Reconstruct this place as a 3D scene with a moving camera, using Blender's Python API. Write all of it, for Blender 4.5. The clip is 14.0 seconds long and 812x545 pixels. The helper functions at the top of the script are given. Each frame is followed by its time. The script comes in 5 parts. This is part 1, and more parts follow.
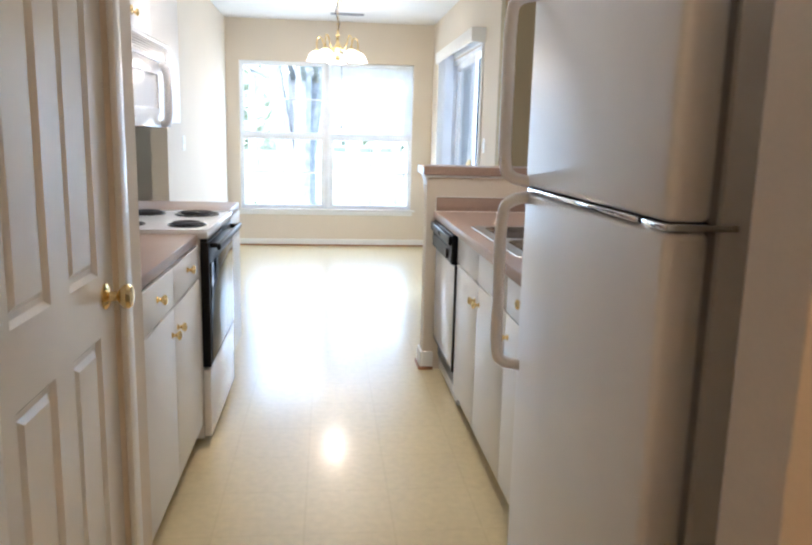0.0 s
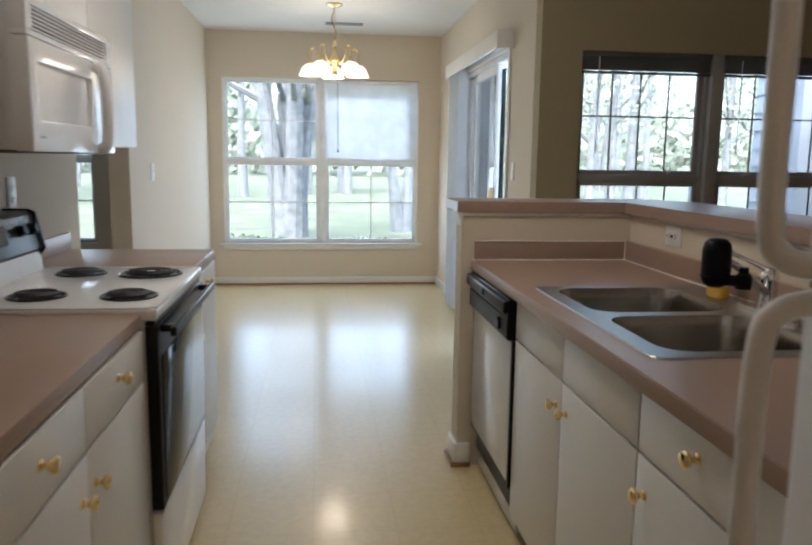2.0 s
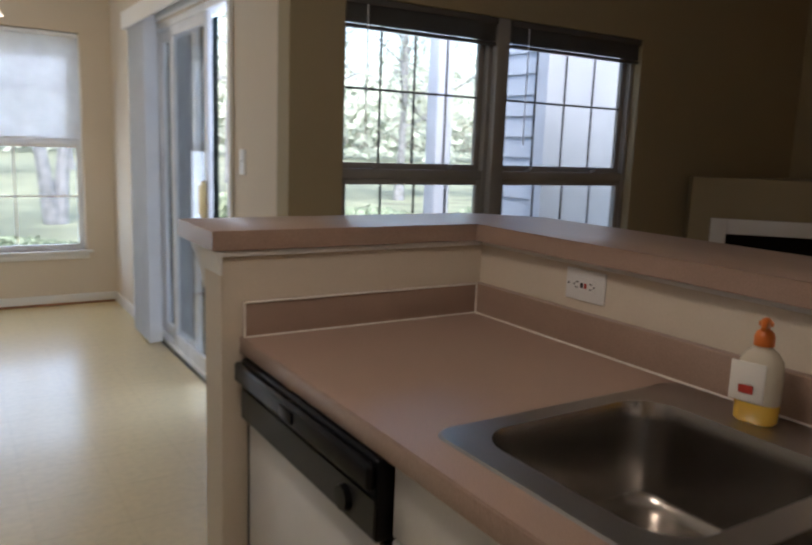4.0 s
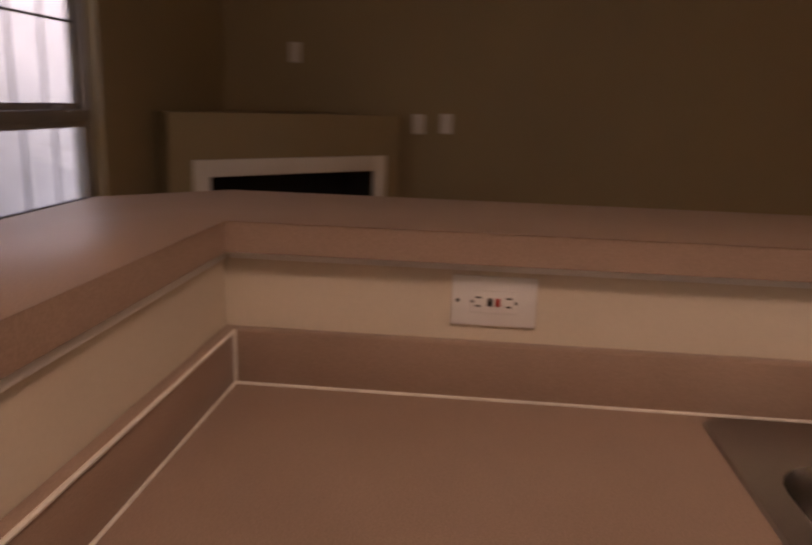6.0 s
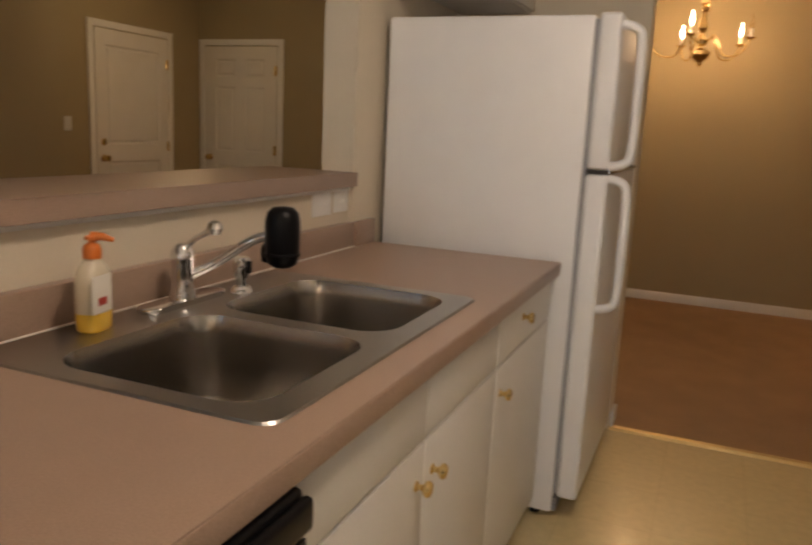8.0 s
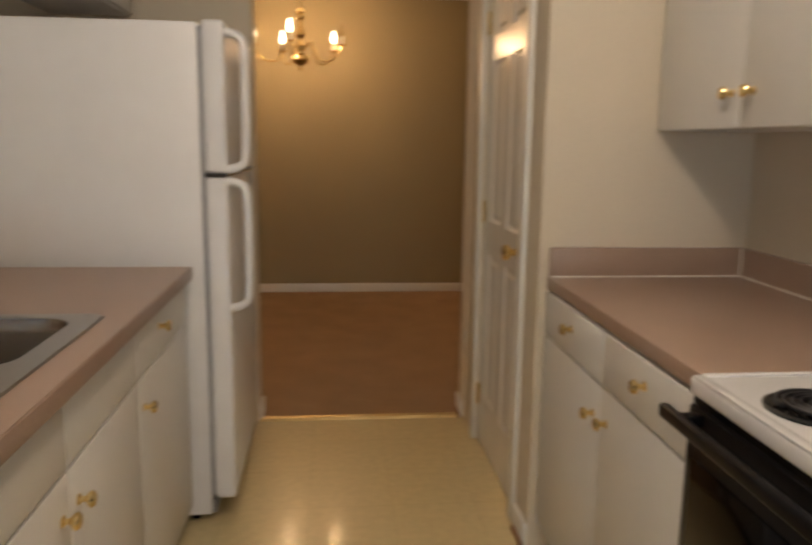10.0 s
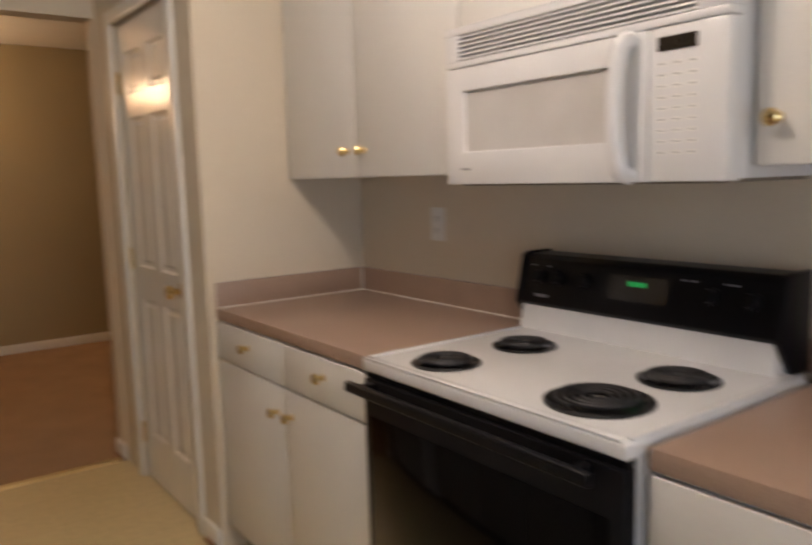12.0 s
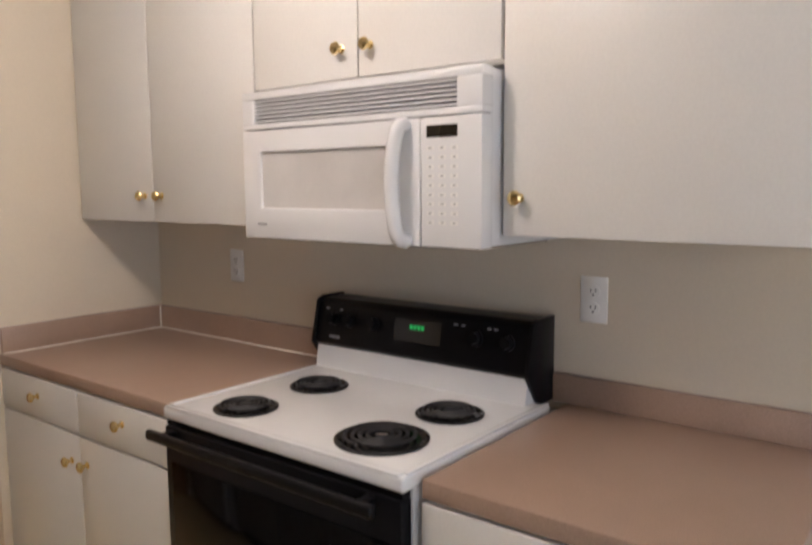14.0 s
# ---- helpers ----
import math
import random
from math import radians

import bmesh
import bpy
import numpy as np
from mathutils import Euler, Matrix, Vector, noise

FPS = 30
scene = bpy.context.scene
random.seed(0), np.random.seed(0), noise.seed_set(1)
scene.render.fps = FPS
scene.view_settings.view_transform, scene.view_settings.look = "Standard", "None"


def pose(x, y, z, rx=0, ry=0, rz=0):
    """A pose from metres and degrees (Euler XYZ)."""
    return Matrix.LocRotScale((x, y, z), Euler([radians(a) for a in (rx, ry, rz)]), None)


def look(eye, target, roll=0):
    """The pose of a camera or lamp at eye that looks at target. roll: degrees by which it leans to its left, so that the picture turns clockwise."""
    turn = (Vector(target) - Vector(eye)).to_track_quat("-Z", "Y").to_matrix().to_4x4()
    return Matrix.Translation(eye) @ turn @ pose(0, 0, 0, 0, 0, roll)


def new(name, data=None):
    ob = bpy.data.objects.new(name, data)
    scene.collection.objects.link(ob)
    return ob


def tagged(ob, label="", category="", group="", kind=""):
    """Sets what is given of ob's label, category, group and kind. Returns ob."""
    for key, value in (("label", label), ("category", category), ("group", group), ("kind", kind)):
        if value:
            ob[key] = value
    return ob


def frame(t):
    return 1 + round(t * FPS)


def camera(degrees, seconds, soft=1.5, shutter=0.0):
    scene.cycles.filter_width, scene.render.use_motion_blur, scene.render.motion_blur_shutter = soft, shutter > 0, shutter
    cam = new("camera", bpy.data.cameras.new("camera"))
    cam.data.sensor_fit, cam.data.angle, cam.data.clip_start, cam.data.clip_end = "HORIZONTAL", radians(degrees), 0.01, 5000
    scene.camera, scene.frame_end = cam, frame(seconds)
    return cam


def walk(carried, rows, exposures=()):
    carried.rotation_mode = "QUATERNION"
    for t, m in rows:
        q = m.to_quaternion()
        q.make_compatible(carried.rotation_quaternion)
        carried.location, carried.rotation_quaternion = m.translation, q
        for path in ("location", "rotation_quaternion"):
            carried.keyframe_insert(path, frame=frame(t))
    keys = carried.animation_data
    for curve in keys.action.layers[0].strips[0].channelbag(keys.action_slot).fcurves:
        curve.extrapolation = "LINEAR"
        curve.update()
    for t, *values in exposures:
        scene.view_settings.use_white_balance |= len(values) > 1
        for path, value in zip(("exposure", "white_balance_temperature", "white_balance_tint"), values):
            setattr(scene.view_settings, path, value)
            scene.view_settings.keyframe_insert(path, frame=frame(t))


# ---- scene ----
cam = camera(57.7, 14.0, soft=2.2, shutter=0.5)
PATH = [
    (0, (0.073, 0.15, 1.323), (0.286, 2.105, 0.958), 1.4),
    (0.5, (0.108, 0.388, 1.325), (0.229, 2.356, 0.989), 1.3),
    (1, (0.124, 0.611, 1.337), (0.164, 2.585, 1.02), 0.8),
    (1.5, (0.066, 0.88, 1.316), (0.18, 2.854, 1.02), 0.9),
    (2, (0.024, 1.173, 1.33), (0.26, 3.136, 1.026), 0.8),
    (2.2, (0.026, 1.321, 1.321), (0.306, 3.278, 1.02), 1.1),
    (4.3, (0.142, 2.775, 1.363), (1.31, 4.359, 1.005), 2.8),
    (4.5, (0.167, 2.88, 1.346), (1.406, 4.406, 0.974), 3.3),
    (5, (0.16, 3.205, 1.336), (1.685, 4.435, 0.936), 2.6),
    (5.5, (0.245, 3.557, 1.324), (2.036, 4.343, 0.903), 1.7),
    (6, (0.325, 3.84, 1.332), (2.265, 4.021, 0.88), 1.9),
    (6.5, (0.278, 4.011, 1.341), (2.113, 3.358, 0.882), 3.8),
    (7, (0.351, 4.171, 1.338), (1.713, 2.775, 0.894), 6.3),
    (7.5, (0.302, 4.243, 1.307), (1.313, 2.564, 0.908), 3.7),
    (7.7, (0.272, 4.275, 1.308), (1.161, 2.527, 0.914), 3.3),
    (9.8, (0.152, 4.322, 1.309), (0.179, 2.352, 0.964), 0.3),
    (10, (0.211, 4.344, 1.319), (0.017, 2.384, 0.969), 0.8),
    (10.5, (0.276, 4.377, 1.394), (-0.347, 2.5, 1.099), 0.1),
    (11, (0.344, 4.436, 1.413), (-0.378, 2.58, 1.223), -0.9),
    (11.5, (0.433, 4.533, 1.398), (-0.362, 2.711, 1.184), -1.9),
    (12, (0.544, 4.645, 1.359), (-0.633, 3.048, 1.102), -1.6),
    (12.5, (0.635, 4.706, 1.347), (-0.869, 3.429, 1.02), -0.8),
    (13, (0.647, 4.752, 1.366), (-0.888, 3.529, 0.98), -0.2),
    (13.5, (0.637, 4.766, 1.414), (-0.902, 3.539, 1.063), -0.3),
    (14, (0.635, 4.769, 1.469), (-0.926, 3.54, 1.24), -0.4),
]
EXPOSURES = [(0.0, 3.3, 5150, 14), (0.5, 2.87, 5300, 13), (1.0, 2.6, 5400, 12), (2.0, 2.22, 5500, 12), (4.5, 1.9, 6050, 20), (5.0, 1.97, 6300, 22), (5.5, 1.98, 6450, 28), (6.5, 2.2, 8300, 53), (7.5, 2.6, 7000, 23), (9.8, 2.6, 6500, 16), (11.0, 2.63, 6500, 18), (12.0, 2.75, 6150, 20), (12.5, 2.92, 5800, 20), (13.0, 3.0, 5800, 20), (14.0, 2.86, 5850, 20)]
walk(cam, [(t, look(eye, target, roll)) for t, eye, target, roll in PATH], EXPOSURES)

# ---- sky, daylight and lamps ----
CEIL, CEIL_DINING = 2.585, 2.49
world = bpy.data.worlds.new("sky")
scene.world = world
world.use_nodes = True
wn = world.node_tree.nodes
sky = wn.new("ShaderNodeTexSky")
sky.sky_type, sky.sun_disc = "NISHITA", False
sky.sun_elevation, sky.sun_rotation = radians(48), radians(200)
sky.air_density, sky.dust_density, sky.ozone_density = 1.4, 3.0, 1.0
world.node_tree.links.new(sky.outputs[0], wn["Background"].inputs[0])
wn["Background"].inputs[1].default_value = 0.15
sun = new("sun", bpy.data.lights.new("sun", "SUN"))
sun.data.energy, sun.data.angle, sun.data.color = 2.4, radians(25), (1.0, 0.95, 0.88)
sun.matrix_world = look((0, 0, 30), (5, 14, 2))


def window_light(x, y, z, w, h, target, power):
    """Skylight that comes in through one opening."""
    ob = new("window_skylight", bpy.data.lights.new("window_skylight", "AREA"))
    ob.data.shape, ob.data.size, ob.data.size_y = "RECTANGLE", w, h
    ob.data.energy, ob.data.color = power, (0.80, 0.90, 1.0)
    ob.matrix_world = look((x, y, z), target)
    return ob


def bulb_light(x, y, z, power, size, color):
    ob = new("bulb_light", bpy.data.lights.new("bulb_light", "POINT"))
    ob.data.energy, ob.data.shadow_soft_size, ob.data.color = power, size, color
    ob.location = (x, y, z)
    return ob


window_light(0.10, 9.09, 1.20, 1.75, 1.5, (0.10, 0, 1.0), 5.2)
window_light(1.60, 6.80, 1.05, 1.3, 1.9, (-1, 6.8, 0.8), 4.2)
window_light(-2.75, 9.09, 1.20, 1.4, 1.5, (-2.75, 0, 1.0), 2.2)
WARM = (1.0, 0.62, 0.30)

# ---- materials ----


def material(name, color, rough=0.5, metal=0.0, vary=0.08, scale=6.0, grain=0.0, grain_scale=150.0, bump=0.0, bump_scale=60.0, coat=0.0, emit=0.0, island=0.0):
    """A principled surface with variation at two scales and fine relief."""
    m = bpy.data.materials.new(name)
    m.use_nodes = True
    n, ln = m.node_tree.nodes, m.node_tree.links
    b = n["Principled BSDF"]
    b.inputs["Roughness"].default_value, b.inputs["Metallic"].default_value = rough, metal
    b.inputs["Coat Weight"].default_value = coat
    co = n.new("ShaderNodeTexCoord")
    big = n.new("ShaderNodeTexNoise")
    big.inputs["Scale"].default_value, big.inputs["Detail"].default_value = scale, 4
    ln.new(co.outputs["Object"], big.inputs["Vector"])
    fine = n.new("ShaderNodeTexNoise")
    fine.inputs["Scale"].default_value, fine.inputs["Detail"].default_value = grain_scale, 2
    ln.new(co.outputs["Object"], fine.inputs["Vector"])
    r1 = n.new("ShaderNodeMapRange")
    r1.inputs[1].default_value, r1.inputs[2].default_value = 0.3, 0.7
    r1.inputs[3].default_value, r1.inputs[4].default_value = 1 - vary, 1 + vary
    ln.new(big.outputs[0], r1.inputs[0])
    r2 = n.new("ShaderNodeMapRange")
    r2.inputs[1].default_value, r2.inputs[2].default_value = 0.3, 0.7
    r2.inputs[3].default_value, r2.inputs[4].default_value = 1 - grain, 1 + grain
    ln.new(fine.outputs[0], r2.inputs[0])
    mul = n.new("ShaderNodeMath")
    mul.operation = "MULTIPLY"
    ln.new(r1.outputs[0], mul.inputs[0])
    ln.new(r2.outputs[0], mul.inputs[1])
    vm = n.new("ShaderNodeVectorMath")
    vm.operation = "SCALE"
    vm.inputs[0].default_value = color
    ln.new(mul.outputs[0], vm.inputs["Scale"])
    ln.new(vm.outputs[0], b.inputs["Base Color"])
    rr = n.new("ShaderNodeMapRange")
    rr.inputs[3].default_value, rr.inputs[4].default_value = max(0.02, rough * 0.85), min(1, rough * 1.15)
    ln.new(big.outputs[0], rr.inputs[0])
    ln.new(rr.outputs[0], b.inputs["Roughness"])
    if bump:
        bn = n.new("ShaderNodeTexNoise")
        bn.inputs["Scale"].default_value, bn.inputs["Detail"].default_value = bump_scale, 3
        ln.new(co.outputs["Object"], bn.inputs["Vector"])
        bu = n.new("ShaderNodeBump")
        bu.inputs["Strength"].default_value, bu.inputs["Distance"].default_value = bump, 0.004
        ln.new(bn.outputs[0], bu.inputs["Height"])
        ln.new(bu.outputs[0], b.inputs["Normal"])
    if emit:
        b.inputs["Emission Color"].default_value = (*color, 1)
        b.inputs["Emission Strength"].default_value = emit
    return m


def glass_material(name, tint=(0.95, 0.97, 0.97), rough=0.0):
    m = bpy.data.materials.new(name)
    m.use_nodes = True
    n, ln = m.node_tree.nodes, m.node_tree.links
    out = n["Material Output"]
    n.remove(n["Principled BSDF"])
    tr, gl, mix = n.new("ShaderNodeBsdfTransparent"), n.new("ShaderNodeBsdfGlossy"), n.new("ShaderNodeMixShader")
    lw, pw, mr = n.new("ShaderNodeLayerWeight"), n.new("ShaderNodeMath"), n.new("ShaderNodeMapRange")
    tr.inputs[0].default_value = (*tint, 1)
    gl.inputs["Roughness"].default_value = rough
    pw.operation, pw.inputs[1].default_value = "POWER", 4.0
    mr.inputs[3].default_value, mr.inputs[4].default_value = 0.03, 0.8
    ln.new(lw.outputs["Facing"], pw.inputs[0])
    ln.new(pw.outputs[0], mr.inputs[0])
    ln.new(mr.outputs[0], mix.inputs[0])
    ln.new(tr.outputs[0], mix.inputs[1])
    ln.new(gl.outputs[0], mix.inputs[2])
    ln.new(mix.outputs[0], out.inputs[0])
    return m


def vinyl_material():
    """Glossy cream sheet vinyl, printed with a faint grid of square tiles."""
    m = material("vinyl", (0.65, 0.53, 0.29), rough=0.34, vary=0.02, scale=1.3, grain=0.05, grain_scale=30, bump=0.09, bump_scale=22)
    n, ln = m.node_tree.nodes, m.node_tree.links
    b = n["Principled BSDF"]
    src = b.inputs["Base Color"].links[0].from_socket
    co = n.new("ShaderNodeTexCoord")
    br = n.new("ShaderNodeTexBrick")
    br.offset, br.squash = 0.0, 1.0
    br.inputs["Scale"].default_value = 1.0
    br.inputs["Mortar Size"].default_value = 0.004
    br.inputs["Brick Width"].default_value = br.inputs["Row Height"].default_value = 0.305
    br.inputs["Color1"].default_value = (1, 1, 1, 1)
    br.inputs["Color2"].default_value = (0.975, 0.975, 0.97, 1)
    br.inputs["Mortar"].default_value = (0.93, 0.92, 0.90, 1)
    ln.new(co.outputs["Object"], br.inputs["Vector"])
    mx = n.new("ShaderNodeVectorMath")
    mx.operation = "MULTIPLY"
    ln.new(src, mx.inputs[0])
    ln.new(br.outputs[0], mx.inputs[1])
    ln.new(mx.outputs[0], b.inputs["Base Color"])
    return m


M_WALL = material("wall_paint", (0.67, 0.59, 0.47), rough=0.75, vary=0.03, scale=1.5, grain=0.02, bump=0.08, bump_scale=180)
M_TAN = material("tan_wall_paint", (0.35, 0.287, 0.168), rough=0.75, vary=0.04, scale=1.5, grain=0.02, bump=0.08, bump_scale=180)
M_CEIL = material("ceiling_paint", (0.80, 0.79, 0.76), rough=0.9, vary=0.02, bump=0.25, bump_scale=90)
M_TRIM = material("trim_paint", (0.80, 0.79, 0.75), rough=0.35, vary=0.03, scale=3)
M_DOOR = material("door_paint", (0.78, 0.76, 0.71), rough=0.20, vary=0.03, scale=4, bump=0.03, bump_scale=40)
M_VINYL = vinyl_material()
M_VINYL.node_tree.nodes["Principled BSDF"].inputs["Coat Weight"].default_value = 0.35
M_VINYL.node_tree.nodes["Principled BSDF"].inputs["Coat Roughness"].default_value = 0.13
M_CARPET = material("carpet", (0.37, 0.235, 0.13), rough=1.0, vary=0.10, scale=4, grain=0.25, grain_scale=260, bump=0.8, bump_scale=300)
M_CAB = material("cabinet_laminate", (0.71, 0.69, 0.655), rough=0.38, vary=0.02, scale=2, grain=0.02)
M_CABIN = material("cabinet_shadow_gap", (0.20, 0.17, 0.13), rough=0.8)
M_COUNTER = material("countertop_laminate", (0.35, 0.243, 0.183), rough=0.34, vary=0.04, scale=9, grain=0.14, grain_scale=400)
M_CAULK = material("caulk", (0.78, 0.74, 0.66), rough=0.6, vary=0.15, scale=30)
M_WHITE = material("appliance_white", (0.73, 0.73, 0.735), rough=0.25, vary=0.02, coat=0.3, bump=0.05, bump_scale=220)
M_FRIDGE = material("fridge_white", (0.79, 0.79, 0.80), rough=0.35, vary=0.02, bump=0.18, bump_scale=260)
M_BLACK = material("black_plastic", (0.005, 0.005, 0.006), rough=0.32, vary=0.2)
M_BGLASS = material("black_oven_glass", (0.0018, 0.0018, 0.002), rough=0.07, vary=0.1)
for dark, gloss in ((M_BLACK, 0.16), (M_BGLASS, 0.10)):
    dark.node_tree.nodes["Principled BSDF"].inputs["Specular IOR Level"].default_value = gloss
M_STRIP = material("dull_dark_strip", (0.018, 0.018, 0.015), rough=0.5, vary=0.15)
M_COIL = material("burner_coil", (0.02, 0.02, 0.022), rough=0.55, vary=0.3, scale=20)
M_PAN = material("drip_pan_black", (0.015, 0.015, 0.016), rough=0.18, vary=0.2)
M_STEEL = material("brushed_steel", (0.42, 0.41, 0.395), rough=0.34, metal=1.0, vary=0.03, scale=12, grain=0.03, grain_scale=300)
M_BOWLSTEEL = material("satin_bowl_steel", (0.40, 0.37, 0.335), rough=0.23, metal=1.0, vary=0.04, scale=10, grain=0.03, grain_scale=300)
M_CHROME = material("chrome", (0.75, 0.75, 0.76), rough=0.07, metal=1.0, vary=0.03)
M_BRASS = material("polished_brass", (0.85, 0.66, 0.32), rough=0.14, metal=1.0, vary=0.06, scale=20)
M_PLATE = material("plate_plastic", (0.78, 0.77, 0.74), rough=0.35)
M_SLOT = material("slot_dark", (0.03, 0.025, 0.02), rough=0.7)
M_RED = material("red_plastic", (0.45, 0.05, 0.03), rough=0.4)
M_ORANGE = material("orange_pump_plastic", (0.62, 0.16, 0.02), rough=0.35)
M_SOAP = material("yellow_liquid_soap", (0.80, 0.50, 0.06), rough=0.15, coat=0.5)
M_BOTTLE = material("milky_clear_plastic", (0.62, 0.55, 0.42), rough=0.2, coat=0.4)
M_LABEL = material("bottle_label", (0.80, 0.77, 0.70), rough=0.5)
M_PRINT = material("grey_print", (0.32, 0.32, 0.34), rough=0.6)
M_MESH = material("microwave_window_mesh", (0.56, 0.54, 0.52), rough=0.3, grain=0.08, grain_scale=700)
M_DISPLAY = material("dark_display", (0.02, 0.016, 0.012), rough=0.15)
M_GREEN = material("green_digits", (0.02, 0.6, 0.12), rough=0.5, emit=0.035)
M_GLASS = glass_material("window_glass")
M_SHADE = material("frosted_shade_glass", (1.0, 0.86, 0.66), rough=0.4, emit=0.28)
M_BULB = material("lit_bulb", (1.0, 0.78, 0.48), rough=0.3, emit=3.5)
M_BULBOFF = glass_material("clear_bulb_glass", (0.9, 0.85, 0.75), 0.05)
M_VINYLWIN = material("window_vinyl", (0.84, 0.86, 0.88), rough=0.4)
# this grey holds the shade of frames standing against bright outdoors
M_WINBACKLIT = material("backlit_grey_window_frame", (0.30, 0.285, 0.26), rough=0.5)
M_MUNTIN = material("dark_muntin", (0.05, 0.05, 0.05), rough=0.5)
M_BLIND = material("blind_slats", (0.80, 0.82, 0.84), rough=0.55, vary=0.04)
M_BLINDDARK = material("dark_blind_stack", (0.09, 0.085, 0.08), rough=0.5)
M_FIREBOX = material("firebox_black", (0.006, 0.006, 0.006), rough=0.95)
M_OAK = material("shoe_mould_wood", (0.30, 0.15, 0.07), rough=0.5, vary=0.2, scale=30)
M_GOLDSTRIP = material("brass_threshold", (0.70, 0.55, 0.28), rough=0.35, metal=1.0)
M_SIDING = material("lap_siding", (0.38, 0.42, 0.47), rough=0.6, vary=0.05)
M_SOFFIT = material("porch_soffit", (0.40, 0.43, 0.47), rough=0.7)
M_CONC = material("porch_concrete", (0.42, 0.41, 0.38), rough=0.9, vary=0.12, grain=0.1, bump=0.3)
M_GRASS = material("lawn", (0.17, 0.18, 0.11), rough=1.0, vary=0.35, scale=1.2, grain=0.4, grain_scale=40)
M_BARK = material("bark", (0.25, 0.25, 0.25), rough=1.0, vary=0.3, scale=8, bump=1.0, bump_scale=30)
M_LEAF = material("spring_leaves", (0.32, 0.35, 0.26), rough=0.7, vary=0.4, scale=3)
M_HEDGE = material("hedge_leaves", (0.20, 0.24, 0.145), rough=0.7, vary=0.4, scale=5)

# ---- mesh helpers ----
ORIGIN = {}


def thing(name, at, label, category, group="", kind=""):
    ob = new(name)
    ob.location = at
    ob.empty_display_size = 0.1
    ORIGIN[ob] = Vector(at)
    return tagged(ob, label, category, group, kind)


def part(name, bm, mat, parent=None, label="", smooth=True):
    """One mesh object; bm is in world metres, and is moved to its parent's origin."""
    at = ORIGIN.get(parent, Vector((0, 0, 0)))
    bmesh.ops.translate(bm, verts=bm.verts, vec=-at)
    me = bpy.data.meshes.new(name)
    bmesh.ops.recalc_face_normals(bm, faces=bm.faces)
    bm.to_mesh(me)
    bm.free()
    me.materials.append(mat)
    if smooth:
        me.set_sharp_from_angle(angle=radians(38))
        for p in me.polygons:
            p.use_smooth = True
    ob = new(name, me)
    if parent is not None:
        ob.parent = parent
    ORIGIN[ob] = at
    if label:
        tagged(ob, label)
    return ob


def structure(name, bm, mat, label, category):
    return tagged(part(name, bm, mat), label, category, kind="structure")


def box(x0, x1, y0, y1, z0, z1, bevel=0.0, bm=None, seg=2):
    bm = bm or bmesh.new()
    made = bmesh.ops.create_cube(bm, size=1.0)["verts"]
    for v in made:
        v.co = Vector(((x0 + x1) / 2 + v.co.x * (x1 - x0), (y0 + y1) / 2 + v.co.y * (y1 - y0), (z0 + z1) / 2 + v.co.z * (z1 - z0)))
    if bevel:
        edges = list({e for v in made for e in v.link_edges})
        bmesh.ops.bevel(bm, geom=edges, offset=bevel, segments=seg, profile=0.5, affect="EDGES")
    return bm


def boxes(*rows, bevel=0.0):
    bm = bmesh.new()
    for r in rows:
        box(*r, bevel=bevel, bm=bm)
    return bm


def prism(points, axis, a, b, bevel=0.0):
    """A closed outline in the plane across an axis, drawn from a to b along it."""
    bm = bmesh.new()
    def at(p, d):
        return {"x": (d, p[0], p[1]), "y": (p[0], d, p[1]), "z": (p[0], p[1], d)}[axis]
    lo = [bm.verts.new(at(p, a)) for p in points]
    hi = [bm.verts.new(at(p, b)) for p in points]
    bm.faces.new(lo)
    bm.faces.new(hi[::-1])
    for i in range(len(points)):
        j = (i + 1) % len(points)
        bm.faces.new((lo[i], lo[j], hi[j], hi[i]))
    if bevel:
        bmesh.ops.bevel(bm, geom=list(bm.edges), offset=bevel, segments=2, profile=0.5, affect="EDGES")
    return bm


def ring_frame(x0, x1, ya, yb, za, zb, yc, yd, zc, zd):
    """A flat frame across x, with one opening, as one closed mesh."""
    bm = bmesh.new()
    out, inn = ((ya, za), (yb, za), (yb, zb), (ya, zb)), ((yc, zc), (yd, zc), (yd, zd), (yc, zd))
    v = [[bm.verts.new((x, *p)) for p in loop_] for x in (x0, x1) for loop_ in (out, inn)]
    for k in range(4):
        j = (k + 1) % 4
        for a, b in ((0, 1), (2, 3), (0, 2), (1, 3)):
            bm.faces.new((v[a][k], v[a][j], v[b][j], v[b][k]))
    bmesh.ops.recalc_face_normals(bm, faces=bm.faces)
    bmesh.ops.bevel(bm, geom=[e for e in bm.edges if e.calc_face_angle(0) > 0.5], offset=0.003, segments=2, profile=0.5, affect="EDGES")
    return bm


